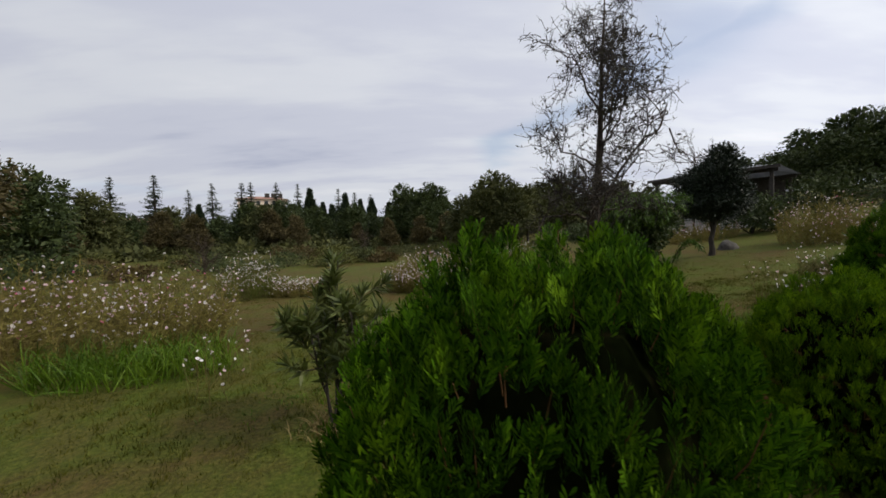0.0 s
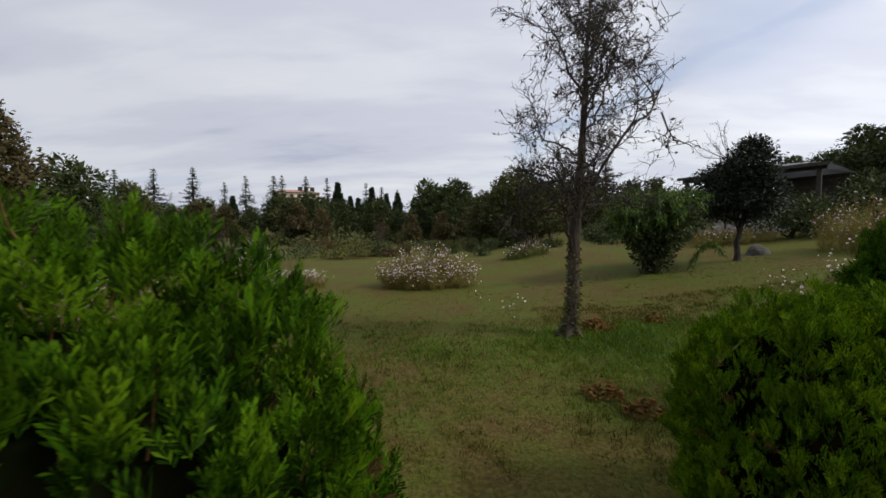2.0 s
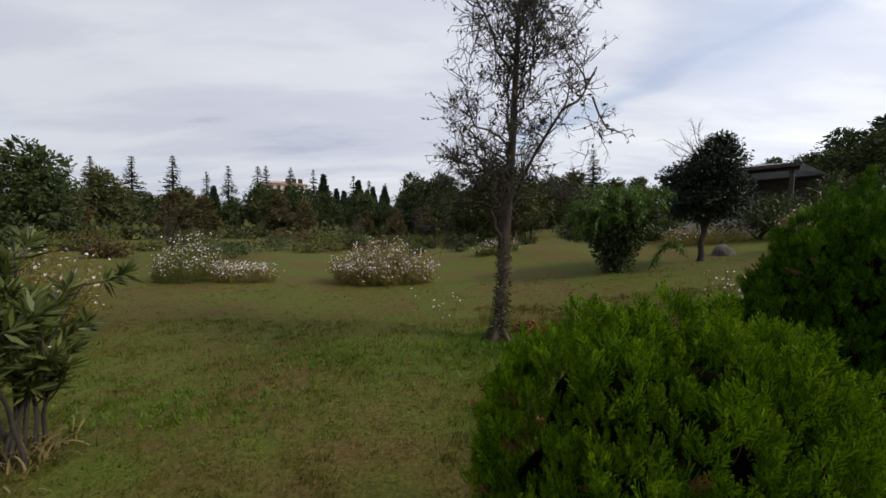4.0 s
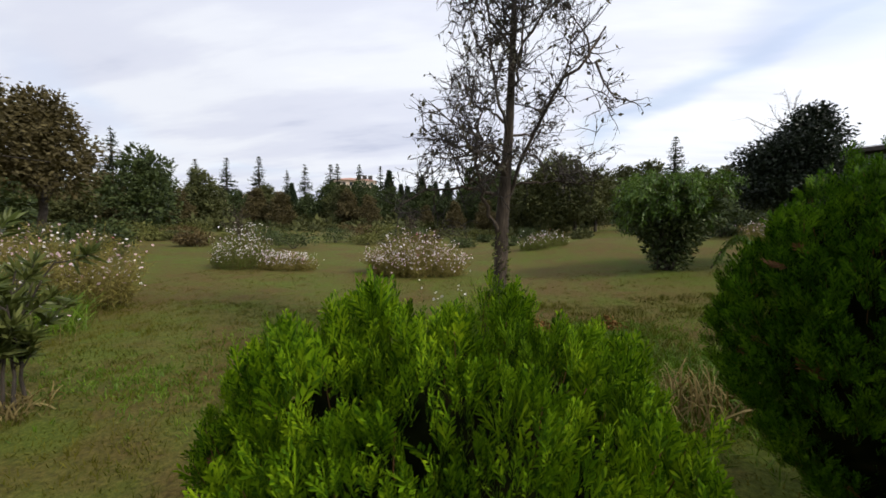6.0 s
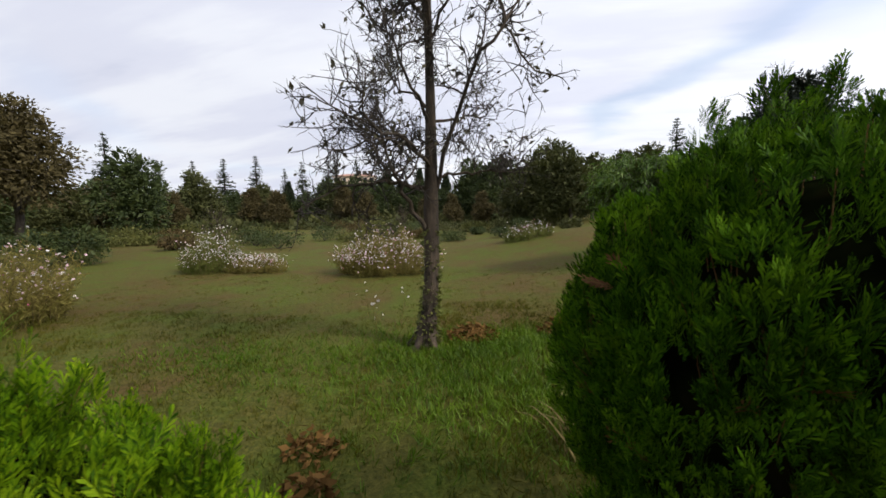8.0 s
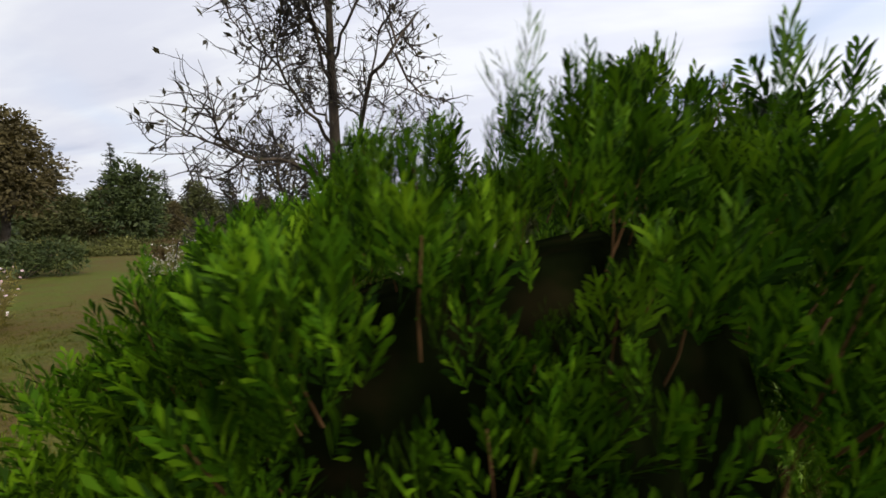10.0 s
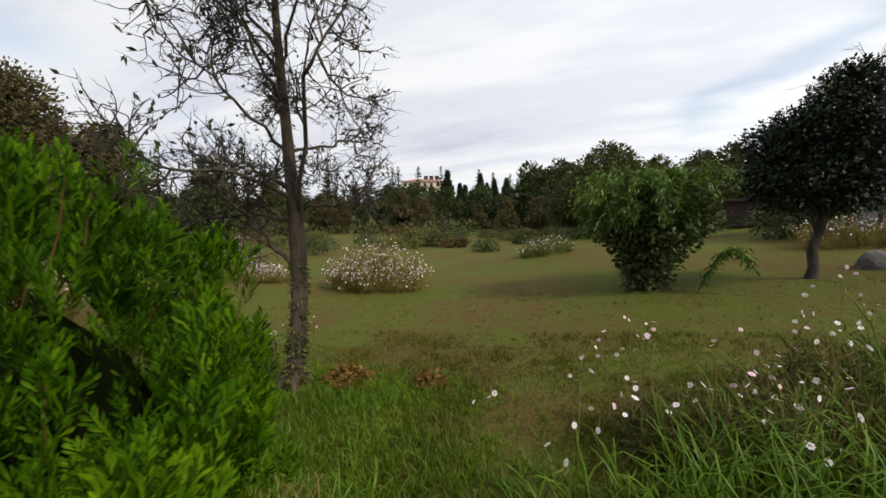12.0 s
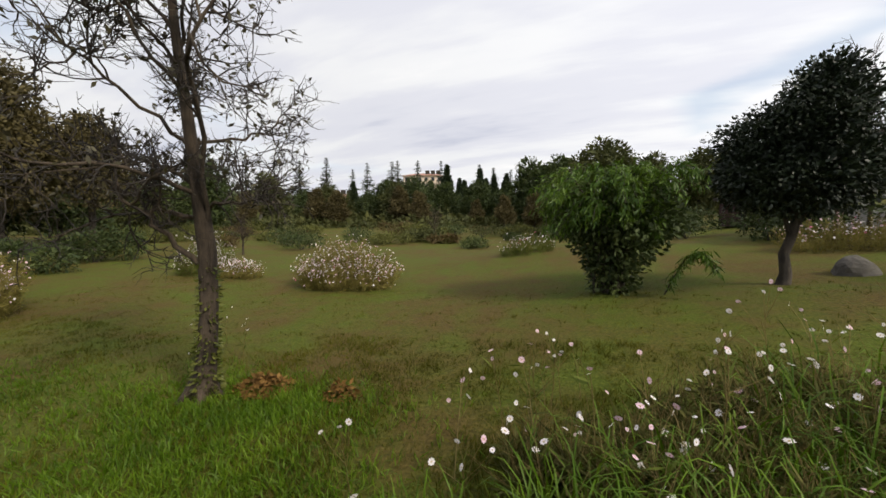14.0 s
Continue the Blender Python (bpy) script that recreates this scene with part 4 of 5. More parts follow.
# behind the walk, to close the clearing
for i, az in enumerate(np.linspace(112, 285, 26)):
    plant(ROUNDS if i % 3 else DARKS, az + RW.uniform(-2, 2), 34 + 8 * (i % 2) + RW.uniform(-3, 3), RW.uniform(6, 9), 8)
for i, az in enumerate(np.linspace(-108, -72, 8)):
    plant(DARKS if i % 2 else RUSTS, az, 40 + RW.uniform(-3, 5), RW.uniform(6, 8), 8)


def undergrowth():
    """Scrub along the foot of the wood, and the far rising woods that close the horizon."""
    rng = np.random.default_rng(9)
    c = Heap()
    blobs = []
    for az in np.arange(-80, 34, 1.3):
        for far, ht in ((54, 1.5), (62, 2.8), (72, 4.6)):
            f = far + rng.uniform(-3, 4)
            x, y = HUB[0] + f * math.sin(radians(az)), HUB[1] + f * math.cos(radians(az))
            k = ht * rng.uniform(0.5, 1.2)
            blobs.append((x, y, land(x, y) + k * 0.35, f * 0.022 * rng.uniform(0.9, 1.6), 1.4, k * 0.75))
    crown_leaves(c, blobs, 90000, 0.36, rng, shell=0.6)
    crown_leaves(c, [(*b[:3], b[3] * 0.8, b[4] * 0.8, b[5] * 0.8) for b in blobs], 12000, 1.0, rng, shell=0.6)
    tagged(new("undergrowth", c.mesh("undergrowth", [M_WOOD])), "olive and brown scrub along the foot of the wood", "undergrowth", kind="stuff")
    h = Heap()
    rows = 3
    az = np.radians(np.arange(-180, 181, 1.5))
    for r in range(rows):
        far = 150 + 160 * r
        ht = (9.0 + 8 * r) * (1 + 0.18 * np.sin(az * 7 + r) + 0.10 * np.sin(az * 23 + 2 * r) + 0.06 * rng.normal(size=len(az)))
        bx, by = HUB[0] + far * np.sin(az), HUB[1] + far * np.cos(az)
        tx, ty = HUB[0] + (far + 40) * np.sin(az), HUB[1] + (far + 40) * np.cos(az)
        n = len(az)
        v = np.concatenate([np.column_stack([bx, by, np.full(n, -1.0)]), np.column_stack([bx * 0.985 + tx * 0.015, by * 0.985 + ty * 0.015, ht * 0.6]), np.column_stack([tx, ty, ht])])
        i = np.arange(n - 1)
        f = np.concatenate([np.stack([k * n + i, k * n + i + 1, (k + 1) * n + i + 1, (k + 1) * n + i], -1) for k in (0, 1)])
        h.add(v, f)
    tagged(new("backdrop", h.mesh("backdrop", [M_SHRUB])), "low far wooded hills on the horizon", "hills", kind="structure")


undergrowth()


def shrub(x, y, wide, height, mat, label, group, seed, n=1500, size=0.075):
    rng = np.random.default_rng(seed)
    top = thing("shrub", ground_at(x, y), label, "shrub", group)
    blobs = [(rng.normal(0, wide * 0.22), rng.normal(0, wide * 0.22), height * rng.uniform(0.35, 0.6), wide * rng.uniform(0.28, 0.42), wide * rng.uniform(0.28, 0.42), height * rng.uniform(0.34, 0.46)) for _ in range(5)]
    h, c = Heap(), Heap()
    for b in blobs:
        tube(h, [(0, 0, -0.05), np.array(b[:3]) * [0.5, 0.5, 0.6], b[:3]], [0.03, 0.02, 0.008], 5)
    part("stem_growth", h.mesh("stem_growth", [M_BARK_DARK]), top)
    crown_leaves(c, blobs, n, size, rng, shell=0.6)
    crown_leaves(c, [(*b[:3], b[3] * 0.8, b[4] * 0.8, b[5] * 0.8) for b in blobs], n // 4, size * 2.2, rng, shell=0.6)
    part("foliage", c.mesh("foliage", [mat]), top)
    return top


for i, (x, y, w, ht) in enumerate([(-5.5, 27.5, 1.1, 0.6), (-3.2, 28.0, 0.8, 0.6), (1.5, 30.5, 1.2, 0.7), (3.4, 32.0, 1.0, 1.2), (5.0, 31.0, 1.6, 1.2), (6.2, 34, 2.2, 1.3), (8.0, 34, 2.4, 1.4), (3.6, 26.0, 1.4, 0.7), (0.4, 24.5, 1.5, 0.7), (7.0, 20.6, 1.3, 0.55), (-8.5, 20.0, 2.0, 1.0), (-11.5, 22.0, 2.6, 1.5), (-14.0, 24.0, 2.6, 1.4), (-9.0, 26, 2.4, 1.3), (10.0, 36.0, 3.0, 1.5), (-1.5, 34.0, 2.4, 1.1), (-5.0, 36.0, 2.6, 1.2)]):
    shrub(x, y, w, ht, M_SHRUB if i % 3 else M_WOOD, "low dark rounded shrub in the meadow", "low shrubs in the meadow", 200 + i)
for i, (x, y, w, ht) in enumerate([(15.5, 15.6, 2.6, 1.9), (17.6, 14.4, 3.0, 2.3), (20.5, 13.6, 3.0, 2.4), (12.6, 19.0, 3.0, 1.7), (14.4, 20.4, 2.6, 1.8), (-12.0, 9.6, 2.4, 1.4), (-13.0, 12.5, 2.6, 1.7), (10.8, 21.5, 3.0, 1.6)]):
    shrub(x, y, w, ht, M_SHRUB, "rounded green shrub on the slope", "shrubs on the slope", 230 + i, 4500, 0.09)


# rough pale scrub where the meadow meets the wood
M_SCRUB = leaf_mat("pale_scrub_leaves", (0.045, 0.052, 0.014), (0.100, 0.108, 0.030), (0.185, 0.175, 0.060), 0.8, 0.2, 0.75, 0.15)
M_SCRUB_RED = leaf_mat("brown_scrub_leaves", (0.035, 0.026, 0.012), (0.085, 0.060, 0.026), (0.150, 0.110, 0.048), 0.8, 0.2, 0.75, 0.15)
RS = np.random.default_rng(88)
for i in range(46):
    az, far = RS.uniform(-60, 12), RS.uniform(24, 48)
    if az > -12 and far < 30:
        far += 9
    w = RS.uniform(1.0, 2.8) * (0.7 + far / 60)
    shrub(HUB[0] + far * math.sin(radians(az)), HUB[1] + far * math.cos(radians(az)), w, w * RS.uniform(0.28, 0.5), (M_SCRUB, M_SCRUB, M_SCRUB_RED, M_WOOD)[i % 4], ("low pale olive scrub bush", "low pale olive scrub bush", "low brownish scrub bush", "low dull-green scrub bush")[i % 4] + " at the meadow's rough edge", "scrub at the meadow's edge", 300 + i, 1300, 0.11)


# ---------------------------------------------------------------- weeping shrub
def weeping_shrub(x, y):
    rng = np.random.default_rng(41)
    top = thing("weeping_shrub", ground_at(x, y), "vase-shaped green shrub with long weeping feathery fronds", "shrub", scale=1.08)
    stems, leaves = Heap(), Heap()
    P, W, S = [], [], []
    for i in range(120):
        az = rng.uniform(0, 2 * np.pi)
        rise, reach = rng.uniform(1.3, 2.35), rng.uniform(0.35, 1.25)
        if i < 16:
            az, rise, reach = rng.uniform(2.4, 4.2), rng.uniform(1.7, 2.2), rng.uniform(1.1, 1.5)
        fall = rng.uniform(0.15, 0.75) * min(1.0, reach)
        d = np.array([math.cos(az), math.sin(az), 0])
        start = np.array([rng.normal(0, 0.10), rng.normal(0, 0.10), 0.0])
        s = np.linspace(0, 1, 16)[:, None]
        z = rise * np.sin(np.clip(s * 1.2, 0, 1) * np.pi / 2) - fall * np.clip((s - 0.68) / 0.32, 0, 1) ** 1.6
        pts = start + d * reach * s ** 1.2 + np.array([0, 0, 1.0]) * z + rng.normal(0, 0.012, (16, 3))
        tube(stems, pts, np.linspace(0.018, 0.003, 16), 4)
        for q in rng.uniform(0.35, 1.0, 150) ** 0.8:
            p, way = along(pts, q)
            P.append(p + rng.normal(0, 0.055, 3))
            W.append(way * 0.5 + rng.normal(0, 0.5, 3) + np.array([0, 0, -0.65]))
            S.append(rng.uniform(0.08, 0.17))
    scatter(leaves, LANCE_V * [1.2, 1, 1], LEAF_F, np.array(P), frames(np.array(W), rng=rng), np.array(S))
    low = Heap()
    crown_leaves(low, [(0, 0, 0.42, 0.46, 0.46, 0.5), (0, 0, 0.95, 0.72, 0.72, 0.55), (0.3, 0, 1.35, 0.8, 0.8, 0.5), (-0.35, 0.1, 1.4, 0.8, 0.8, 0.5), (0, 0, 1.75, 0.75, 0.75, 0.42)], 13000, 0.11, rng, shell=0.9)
    part("stalk", stems.mesh("stalk", [M_BARK_DARK]), top)["kind"] = "stuff"
    part("fronds", leaves.mesh("fronds", [M_WEEP]), top, "drooping bright-green fronds")
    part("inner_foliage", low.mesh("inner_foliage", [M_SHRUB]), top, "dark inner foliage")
    return top


weeping_shrub(7.45, 11.5)


def arching_fern(x, y, turn):
    rng = np.random.default_rng(int(x * 100))
    top = thing("arching_frond", ground_at(x, y), "single arching green feathery frond in the grass", "plant", turn=turn, scale=1.1)
    s = np.linspace(0, 1, 14)[:, None]
    pts = np.hstack([s * 0.75, 0 * s, 0.75 * np.sin(s * np.pi * 0.78)])
    h, c = Heap(), Heap()
    tube(h, pts, np.linspace(0.012, 0.003, 14), 4)
    part("stalk", h.mesh("stalk", [M_BARK_DARK]), top)
    q = rng.uniform(0.08, 1, 420)
    p = np.array([along(pts, v)[0] for v in q]) + rng.normal(0, 0.03, (420, 3))
    scatter(c, LANCE_V, LEAF_F, p, frames(rng.normal(0, 0.5, (420, 3)) + [0.2, 0, -0.8], rng=rng), rng.uniform(0.08, 0.18, 420))
    part("leaf_fringe", c.mesh("leaf_fringe", [M_WEEP]), top)["kind"] = "stuff"


arching_fern(8.3, 11.2, -40)


# ---------------------------------------------------------------- cosmos
def petal_template():
    h = Heap()
    for k in range(8):
        a = k * np.pi / 4
        c, s = math.cos(a), math.sin(a)
        w = 0.30
        h.add([(0.10 * c, 0.10 * s, 0.02), (0.62 * c - w * s, 0.62 * s + w * c, 0.10), (c - 0.16 * -s * 0, s, 0.07), (0.62 * c + w * s, 0.62 * s - w * c, 0.10)], [(0, 1, 2, 3)])
    return np.concatenate(h.v).astype(float), np.concatenate(h.f)


def eye_template():
    a = np.arange(6) * np.pi / 3
    v = np.vstack([np.column_stack([0.15 * np.cos(a), 0.15 * np.sin(a), np.full(6, 0.04)]), [(0, 0, 0.12)]])
    return v, np.array([(i, (i + 1) % 6, 6) for i in range(6)])


PETALS, EYES = petal_template(), eye_template()


def cosmos(x, y, wx, wy, height, stems, seed, label, blooms=1.0, colours=(0.78, 0.19, 0.03), feather=None, size=0.024, turn=0.0, leafy=22, shape=0.75, flop=0.16):
    """A stand of cosmos: thin branching stems, thread-like leaves and open eight-petalled flowers."""
    rng = np.random.default_rng(seed)
    top = thing("cosmos_clump", ground_at(x, y), label, "flowers", "cosmos clumps in the meadow", turn=turn)
    st, lf = Heap(), Heap()
    P, W, S, FP = [], [], [], []
    z0 = top.matrix_basis.translation.z
    ca, sa = math.cos(radians(turn)), math.sin(radians(turn))
    for _ in range(stems):
        r, a = math.sqrt(rng.uniform()), rng.uniform(0, 2 * np.pi)
        bx, by = r * math.cos(a) * wx, r * math.sin(a) * wy
        gz = land(x + bx * ca - by * sa, y + bx * sa + by * ca) - z0
        ht = height * (1 - (1 - shape) * r ** 2) * rng.uniform(0.40, 1.15)
        lean = np.array([math.cos(a) * wx, math.sin(a) * wy, 0]) * r * flop + rng.normal(0, 0.06, 3) * height
        s = np.linspace(0, 1, 5)[:, None]
        pts = np.array([bx, by, gz - 0.02]) + lean * s ** 1.6 + np.array([0, 0, ht]) * s + rng.normal(0, 0.012, (5, 3)) * s
        tube(st, pts, np.linspace(0.0045, 0.0018, 5), 3)
        for q in rng.uniform(0.05, 0.98, leafy * 2):
            p, w = along(pts, q)
            P.append(p)
            W.append(rng.normal(0, 0.8, 3) + np.array([0, 0, 0.35]))
            S.append(rng.uniform(0.06, 0.17))
        for b in range(rng.integers(2, 6)):
            p, w = along(pts, rng.uniform(0.45, 0.85))
            end = p + np.array([rng.normal(0, 0.10), rng.normal(0, 0.10), rng.uniform(0.10, 0.30)])
            tube(st, [p, (p + end) / 2 + rng.normal(0, 0.01, 3), end], [0.0028, 0.002, 0.0015], 3)
            if rng.uniform() < 0.72 * blooms:
                FP.append(end)
        if rng.uniform() < blooms:
            FP.append(pts[-1])
    scatter(lf, LANCE_V * [0.62, 1, 1], LEAF_F, np.array(P), frames(np.array(W), rng=rng), np.array(S))
    part("stalk", st.mesh("stalk", [M_STRAW]), top)["kind"] = "stuff"
    part("foliage", lf.mesh("foliage", [feather or M_FEATHER]), top, "thread-like yellow-green leaves")["kind"] = "stuff"
    if FP:
        FP = np.array(FP)
        ways = unit(rng.normal(0, 0.75, FP.shape) + np.array([0.1, -0.1, 0.6]))
        turns, sizes = frames(ways, rng=rng), size * rng.uniform(0.7, 1.2, len(FP))
        pick = rng.choice(3, len(FP), p=np.array(colours) / sum(colours))
        heap = Heap()
        for k in range(3):
            if (pick == k).any():
                scatter(heap, *PETALS, FP[pick == k], turns[pick == k], sizes[pick == k], k)
        scatter(heap, *EYES, FP, turns, sizes, 3)
        part("bloom", heap.mesh("bloom", [M_WHITE, M_PINK, M_MAGENTA, M_EYE]), top, "white, pale pink and magenta blooms")["kind"] = "stuff"
    return top


cosmos(0.50, 12.25, 1.45, 1.0, 1.30, 560, 51, "rounded clump of white and pale pink cosmos in bloom", 0.75, (0.6, 0.38, 0.02), size=0.025, shape=0.42, flop=0.22)
cosmos(-5.5, 12.3, 0.95, 0.8, 1.55, 230, 52, "loose tall clump of white cosmos in bloom over dark leaves", 0.8, (0.9, 0.1, 0.0), M_FEATHER_GREEN, shape=0.4)
cosmos(-3.8, 12.1, 0.95, 0.5, 0.55, 150, 53, "low fading patch of pale cosmos", 1.0, shape=0.6)
cosmos(4.9, 17.2, 0.9, 0.6, 0.75, 130, 54, "small sparse clump of white cosmos", 0.5, shape=0.5, feather=M_FEATHER_GREEN)
cosmos(-6.0, 6.45, 2.6, 1.15, 1.45, 760, 55, "broad tall bank of pink and white cosmos in bloom", 0.42, (0.46, 0.46, 0.08), shape=0.72)
cosmos(-10.5, 6.9, 2.4, 1.4, 1.45, 420, 56, "tall bank of pink and white cosmos further west", 0.5, (0.45, 0.42, 0.13), shape=0.75)
cosmos(-2.35, 4.6, 0.42, 0.6, 0.75, 9, 57, "thin scatter of white cosmos at the lawn's edge", 1.0, shape=0.8, leafy=5, feather=M_FEATHER_GREEN)
cosmos(7.2, 6.3, 0.9, 0.7, 0.85, 13, 58, "sparse white and pink cosmos above long grass", 0.9, (0.40, 0.52, 0.08), M_FEATHER_GREEN, 0.019, shape=0.9, leafy=9)
cosmos(8.7, 6.7, 1.0, 0.9, 0.85, 26, 59, "white and pink cosmos above long grass", 0.9, (0.50, 0.45, 0.05), M_FEATHER_GREEN, 0.019, shape=0.9, leafy=9)
cosmos(6.1, 5.5, 0.45, 0.4, 0.62, 4, 60, "few white cosmos stems in the grass", 1.0, (0.7, 0.3, 0.0), M_FEATHER_GREEN, 0.023, shape=0.9, leafy=6)
cosmos(2.15, 7.2, 0.35, 0.5, 0.5, 4, 61, "few white cosmos stems behind the tree", 1.0, (1.0, 0.0, 0.0), M_FEATHER_GREEN, 0.023, shape=0.9, leafy=6)
cosmos(13.2, 15.6, 1.6, 0.7, 0.8, 140, 62, "pink and white cosmos bank below the pavilion", 0.6, (0.4, 0.55, 0.05), shape=0.7)
cosmos(13.4, 11.0, 0.9, 1.2, 1.5, 220, 63, "tall cosmos bank on the slope", 0.5, (0.35, 0.55, 0.1), shape=0.75)


M_WEED = leaf_mat("weed_leaves", (0.030, 0.034, 0.010), (0.075, 0.080, 0.022), (0.150, 0.130, 0.045), 1.5, 0.2, 0.8, 0.1)
cosmos(7.35, 5.75, 0.75, 0.35, 0.42, 150, 64, "tangle of spent brown and green weeds among the flowers", 0.06, (0.7, 0.3, 0.0), M_WEED, 0.024, shape=0.8, leafy=26)
cosmos(8.4, 6.4, 0.9, 0.5, 0.48, 170, 65, "tangle of spent brown and green weeds among the flowers", 0.06, (0.7, 0.3, 0.0), M_WEED, 0.024, shape=0.8, leafy=26)


# ---------------------------------------------------------------- oleander-like shrub
def lance_shrub(x, y, height, seed):
    """An open shrub: dark crooked stems bare below, with whorls of narrow leaves at their ends."""
    rng = np.random.default_rng(seed)
    top = thing("oleander_shrub", ground_at(x, y), "open upright shrub with whorls of narrow lance-shaped olive leaves", "shrub")
    lf = Heap()
    P, W, S = [], [], []
    for i in range(9):
        az = i * 2.4 + rng.uniform(-0.4, 0.4)
        ht, out = height * rng.uniform(0.50, 0.80), rng.uniform(0.12, 0.50)
        if i == 0:
            ht, out = height * 0.95, 0.05
        s = np.linspace(0, 1, 8)[:, None]
        pts = np.array([rng.normal(0, 0.07), rng.normal(0, 0.07), -0.03]) + np.array([math.cos(az), math.sin(az), 0]) * out * s ** 1.3 + np.array([0, 0, ht]) * s + rng.normal(0, 0.018, (8, 3)) * s
        stem = Heap()
        tube(stem, pts, np.linspace(0.016, 0.005, 8), 6)
        for _ in range(6):
            p, d = along(pts, rng.uniform(0.30, 0.98))
            side = unit(d * 0.8 + np.array([math.cos(az), math.sin(az), 0]) * 0.35 + rng.normal(0, 0.55, 3))
            tw = limb(p, side, rng.uniform(0.18, 0.42), rng, 0.15, 0.16, 5)
            tube(stem, tw, np.linspace(0.007, 0.003, 6), 4)
            for q in np.concatenate([rng.uniform(0.40, 1.0, 36), np.full(12, 0.99)]):
                r, way = along(tw, q)
                P.append(r)
                W.append(way * 0.75 + unit(rng.normal(0, 1, 3)) * 0.75)
                S.append(rng.uniform(0.10, 0.19))
        part("stem", stem.mesh("stem", [M_BARK_DARK]), top)
    scatter(lf, LANCE_V * [1.25, 1.5, 1], LEAF_F, np.array(P), frames(np.array(W), rng=rng), np.array(S))
    part("leaf_growth", lf.mesh("leaf_growth", [M_OLEANDER]), top)["kind"] = "stuff"
    gr = Heap()
    n = 200
    p = np.column_stack([rng.normal(0, 0.16, n), rng.normal(0, 0.16, n), np.zeros(n)])
    scatter(gr, STRAP_V, STRAP_F, p, frames(rng.normal(0, 0.35, (n, 3)) + [0, 0, 1], rng=rng), np.column_stack([np.full(n, 0.012), np.full(n, 0.15), rng.uniform(0.06, 0.18, n)]))
    part("dry_tuft", gr.mesh("dry_tuft", [M_STRAW]), top, "dry straw tuft at the foot")["kind"] = "stuff"


lance_shrub(-0.80, 3.45, 1.72, 71)


# ---------------------------------------------------------------- long grass
def strap_clump(x, y, wx, wy, height, n, seed, mat, label, name="strap_leaf_clump", turn=0.0, width=0.011, category="plant"):
    rng = np.random.default_rng(seed)
    top = thing(name, ground_at(x, y), label, category, turn=turn)
    r, a = np.sqrt(rng.uniform(0, 1, n)), rng.uniform(0, 2 * np.pi, n)
    px, py = r * np.cos(a) * wx, r * np.sin(a) * wy
    ca, sa = math.cos(radians(turn)), math.sin(radians(turn))
    z0 = top.matrix_basis.translation.z
    pz = np.array([land(x + u * ca - v * sa, y + u * sa + v * ca) - z0 for u, v in zip(px, py)])
    ln = height * rng.uniform(0.6, 1.25, n)
    h = Heap()
    scatter(h, STRAP_V, STRAP_F, np.column_stack([px, py, pz]), frames(rng.normal(0, 0.38, (n, 3)) + [0, 0, 1], rng=rng), np.column_stack([width * rng.uniform(0.7, 1.2, n), ln * rng.uniform(0.5, 1.0, n), ln]))
    part("leaves", h.mesh("leaves", [mat]), top)["kind"] = "stuff"


strap_clump(-3.95, 5.25, 1.35, 0.55, 0.55, 900, 81, M_LUSH, "low spreading clump of lush green strap leaves", turn=5)
strap_clump(7.6, 5.4, 1.0, 0.55, 0.55, 900, 82, M_LUSH, "lush clump of arching green strap leaves beside cosmos", turn=20)
strap_clump(8.9, 6.2, 0.9, 0.8, 0.62, 800, 83, M_LUSH, "tall lush clump of arching green strap leaves")
strap_clump(6.5, 4.9, 0.6, 0.35, 0.36, 420, 84, M_LUSH, "low clump of green strap leaves in the lawn")
strap_clump(4.75, 4.30, 0.32, 0.25, 0.40, 150, 85, M_STRAW, "dry tuft of yellowing grass", "grass_tuft")
strap_clump(5.1, 4.45, 0.30, 0.25, 0.38, 160, 86, M_LUSH, "green tuft of long grass", "grass_tuft")


def litter(x, y, wide, n, seed, label):
    rng = np.random.default_rng(seed)
    top = thing("leaf_litter", ground_at(x, y), label, "litter")
    r, a = np.sqrt(rng.uniform(0, 1, n)), rng.uniform(0, 2 * np.pi, n)
    p = np.column_stack([r * np.cos(a) * wide, r * np.sin(a) * wide * 0.7, 0.02 + 0.20 * (1 - r) * rng.uniform(0, 1, n)])
    h = Heap()
    scatter(h, LEAF_V, LEAF_F, p, frames(rng.normal(0, 1, (n, 3)) * [1, 1, 0.35] + [0, 0, 0.15], rng=rng), rng.uniform(0.040, 0.095, n))
    part("dead_leaves", h.mesh("dead_leaves", [M_RUSSET_LITTER]), top)["kind"] = "stuff"


litter(3.68, 6.52, 0.36, 650, 91, "heap of russet dead fern beside the tree foot")
litter(4.70, 6.55, 0.20, 220, 92, "small heap of russet dead fern")
litter(2.75, 4.15, 0.20, 160, 94, "small heap of russet dead fern")
litter(2.95, 3.75, 0.18, 140, 95, "small heap of russet dead fern")


